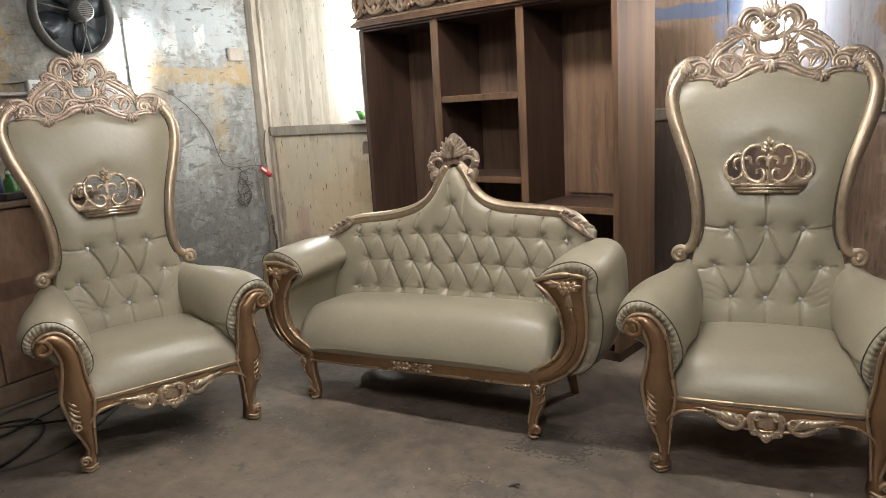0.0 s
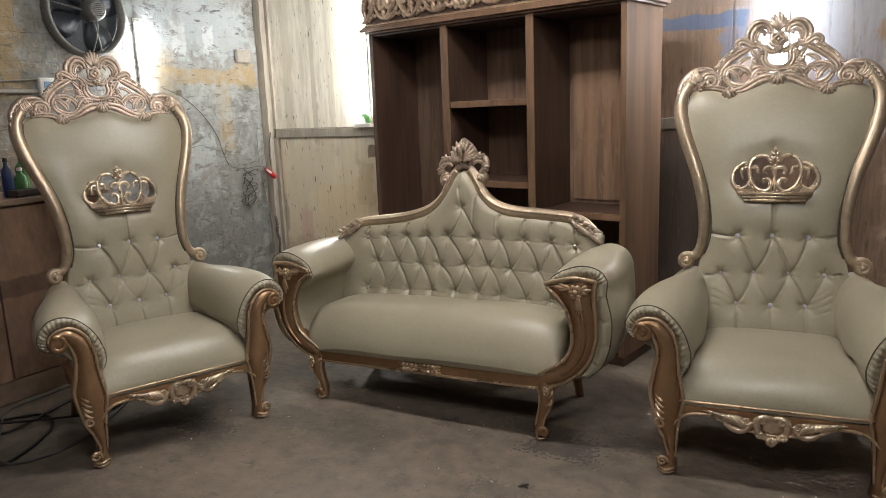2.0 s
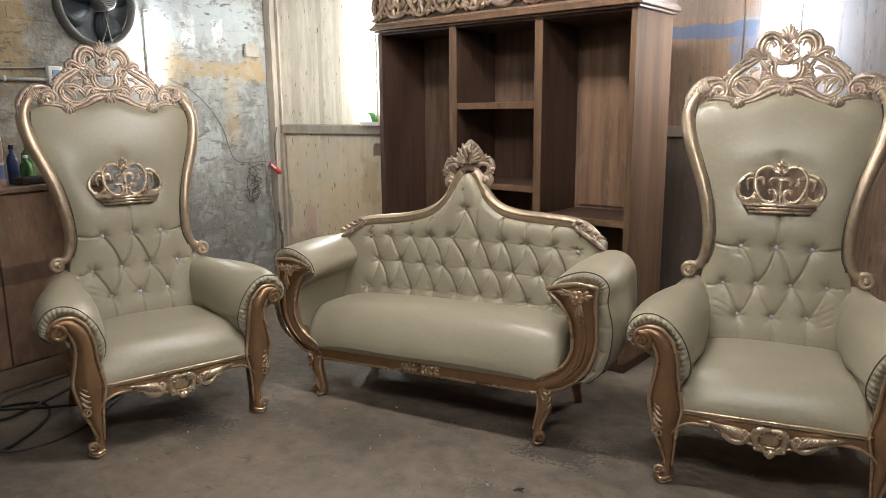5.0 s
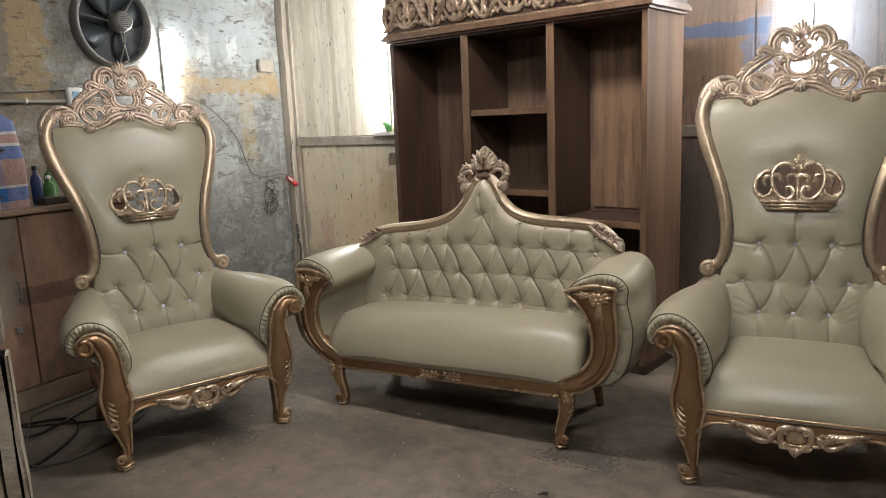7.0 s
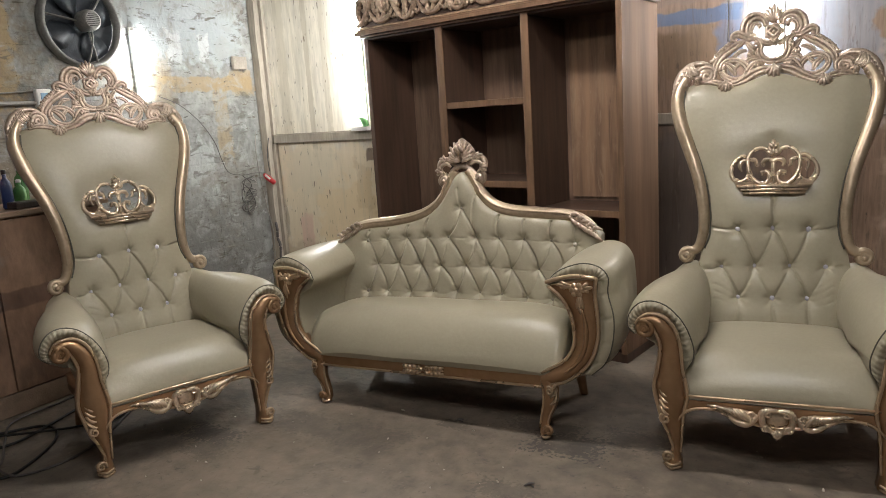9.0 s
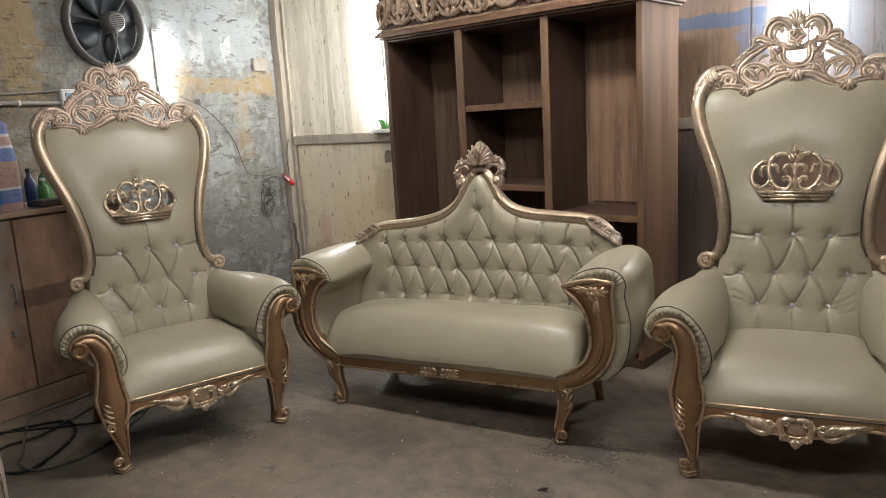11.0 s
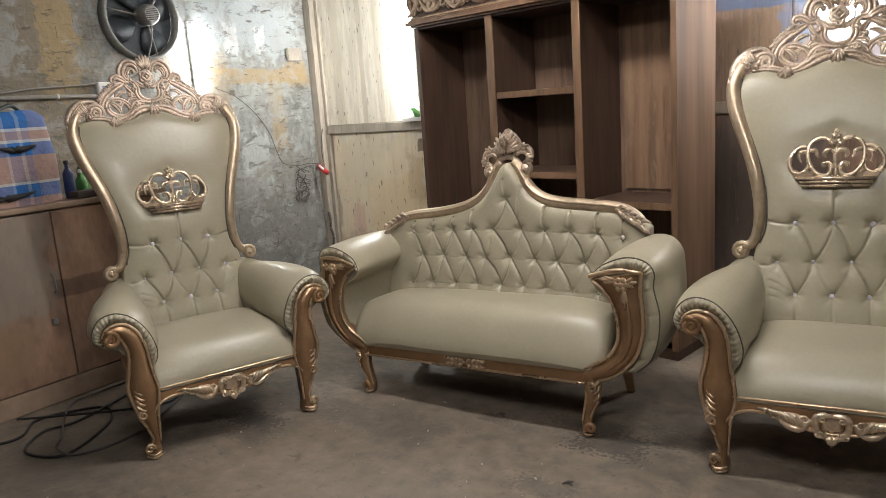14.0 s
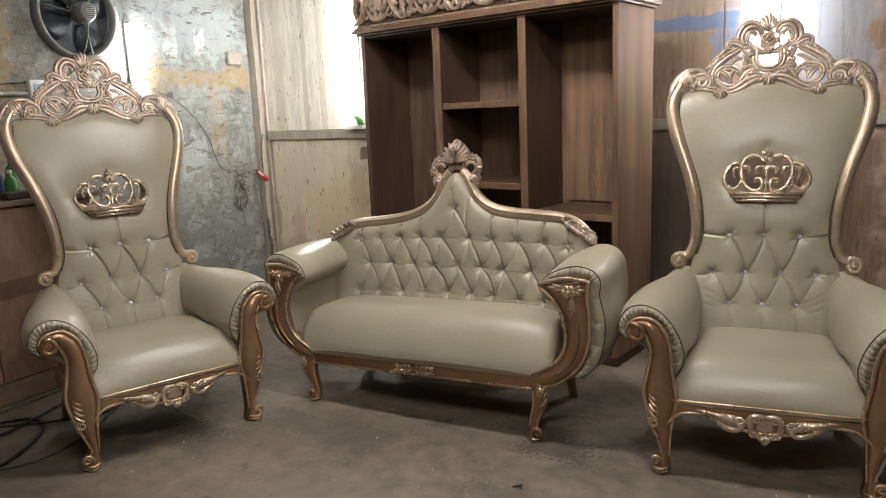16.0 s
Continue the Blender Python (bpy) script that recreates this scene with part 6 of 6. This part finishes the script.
            ball(bm, at(0.772 + 0.020 * math.cos(a0), 0.660 + 0.020 * math.sin(a0)), 0.014, 1, 0.7, 1)
        ball(bm, at(0.772, 0.660, -0.008), 0.012)
        fan(bm, 0.755, 0.676, at, 165, 192, 3, 0.075, 0.008)
        fan(bm, 0.785, 0.640, at, 258, 284, 3, 0.085, 0.009)
        fan(bm, 0.795, 0.670, at, -30, 40, 3, 0.045, 0.009)
        ball(bm, at(0.806, 0.50, 0.004), 0.011, 1, 0.6, 2.2)
        part("arm_carving", bm, GOLD_HIGHLIGHT, t, "gilded flower and leaves")
        # legs
        bm = bmesh.new()
        sweep(bm, [(s * x, y, z) for x, y, z in spline([(0.615, -0.005, 0.245), (0.632, -0.010, 0.20), (0.630, -0.012, 0.15), (0.608, -0.008, 0.09), (0.597, -0.010, 0.045), (0.606, -0.018, 0.018)], 6)],
              [0.034, 0.037, 0.032, 0.022, 0.021, 0.027], 10)
        sweep(bm, [(s * x, -0.034, z) for x, z in curl(0.624, 0.040, 0.020, 0.004, 200, -1.4, 12)], [0.010, 0.007], 6, 1.3)
        part("leg", bm, GOLD, t, "cabriole front leg")
        bm = bmesh.new()
        for k in range(3):
            z = 0.225 - 0.028 * k
            sweep(bm, [(s * x, y, zz) for x, y, zz in spline([(0.655, -0.012, z + 0.03), (0.662, -0.035, z), (0.640, -0.050, z - 0.018)], 4)], [0.003, 0.010, 0.004], 6)
        for o in (-0.026, 0.026):
            sweep(bm, [(s * (x + o), -0.028, z) for x, z in spline([(0.622, 0.225), (0.630, 0.16), (0.607 - o * 0.3, 0.09), (0.598 - o * 0.3, 0.045)], 5)], [0.004, 0.007, 0.005, 0.004], 6)
        sweep(bm, [(s * x, -0.052, z) for x, z in curl(0.640, 0.205, 0.018, 0.004, 120, -1.4, 12)], [0.007, 0.005], 6)
        sweep(bm, [(s * x, y, z) for x, y, z in spline([(0.634, -0.025, 0.016), (0.608, -0.045, 0.012), (0.582, -0.030, 0.018)], 4)], [0.004, 0.008, 0.004], 6)
        part("leg_carving", bm, GOLD_HIGHLIGHT, t)
        bm = bmesh.new()
        sweep(bm, spline([(s * 0.60, 0.44, 0.27), (s * 0.605, 0.46, 0.16), (s * 0.61, 0.50, 0.07), (s * 0.615, 0.52, 0.0)], 5), [0.034, 0.032, 0.024, 0.022], 8)
        part("back_leg", bm, GOLD, t)
    bm = bmesh.new()
    box(bm, -0.62, 0.62, -0.026, 0.03, 0.208, 0.268, 0.006)
    # unseen back rail, deepened to block light from under the seat
    box(bm, -0.62, 0.62, 0.42, 0.46, 0.135, 0.42, 0.006)
    part("front_rail", bm, GOLD, t, "plain gold seat rail with deepened unseen back rail", smooth=False)
    # unseen black sheet, added to deepen the shade under the seat
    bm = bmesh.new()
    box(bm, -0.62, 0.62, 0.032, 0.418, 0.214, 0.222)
    part("dust_cover", bm, NEAR_BLACK, t, "unseen black sheet added to darken under the seat", smooth=False)
    bm = bmesh.new()
    sweep(bm, [(x, -0.028, 0.268) for x in np.linspace(-0.62, 0.62, 16)], 0.006, 6)
    sweep(bm, [(x, -0.028, 0.210) for x in np.linspace(-0.62, 0.62, 16)], 0.006, 6)
    part("rail_bead", bm, GOLD_HIGHLIGHT, t)
    at = lambda x, z, dy=0.0: (x * 0.78, -0.032 + dy * 0.8, 0.238 + (z - 0.238) * 0.85)  # noqa: E731
    for s in (-1, 1):
        bm = bmesh.new()
        sweep(bm, [at(s * x, 0.238, -0.004) for x in np.linspace(0.0, 0.14, 6)], [0.010, 0.008, 0.004], 6)
        for k in range(4):
            x = 0.012 + 0.030 * k
            for d in (-1, 1):
                sweep(bm, [at(s * a, b, dy) for a, b, dy in spline([(x, 0.238, 0), (x + 0.018, 0.238 + d * 0.016, -0.012), (x + 0.042, 0.238 + d * 0.018, -0.002)], 4)], [0.005, 0.011, 0.004], 6)
        part("leaf_spray", bm, GOLD_HIGHLIGHT, t, "gilded leaf spray")
    return t


settee = sofa()
for piece_ob in settee.children:
    for vert in piece_ob.data.vertices:
        vert.co.z += lift(vert.co.x) * max(0.0, min(1.0, (vert.co.z - 0.03) / 0.2))
settee.matrix_world = pose(S_POS[0], S_POS[1], 0, 0, 0, S_POS[2])

# ---- bricks, each one its own piece ----
BL, BH, GAP = 0.228, 0.076, 0.008
rnd = random.Random(21)
brick_meshes = []
for k in range(10):
    bm = bmesh.new()
    box(bm, -0.004, 0.0036 if k < 4 else 0.0030, -BL / 2, BL / 2, -BH / 2, BH / 2)
    bmesh.ops.subdivide_edges(bm, edges=[e for e in bm.edges if e.calc_length() > 0.1], cuts=2)
    for v in bm.verts:
        if v.co.x > 0.001:
            v.co.x += rnd.uniform(-0.0020, 0.0016) if k < 4 else rnd.uniform(-0.0018, 0.0002)
            v.co.y *= 0.985
            v.co.z *= 0.95
        v.co.y += rnd.uniform(-0.006, 0.006)
        v.co.z += rnd.uniform(-0.006, 0.006)
    brick_meshes.append(finish("brick", bm, BRICK, False))
rest = bmesh.new()
row = 0
z = BH / 2 + 0.004
while z < 2.62:
    y = -0.4 + (BL + GAP) / 2 * (row % 2)
    while y < 4.36:
        near = y > 2.2 and z > 0.30 and z < 2.45
        inside_fan = math.hypot(y - 2.872, z - 2.165) < 0.16
        if y + BL / 2 < 4.395 and not inside_fan:
            if near:
                ob = new("brick", rnd.choice(brick_meshes))
                ob.location = (XW - rnd.uniform(0.0, 0.0009), y + rnd.uniform(-0.003, 0.003), z + rnd.uniform(-0.002, 0.002))
                ob.parent = wall_w
            else:
                d = rnd.uniform(0.001, 0.0035)
                box(rest, XW - 0.001, XW + d, y - BL / 2, y + BL / 2, z - BH / 2, z + BH / 2)
        y += BL + GAP
    z += BH + GAP
    row += 1
ob = part("brickwork", rest, BRICK, wall_w, smooth=False)
tagged(ob, kind="stuff")
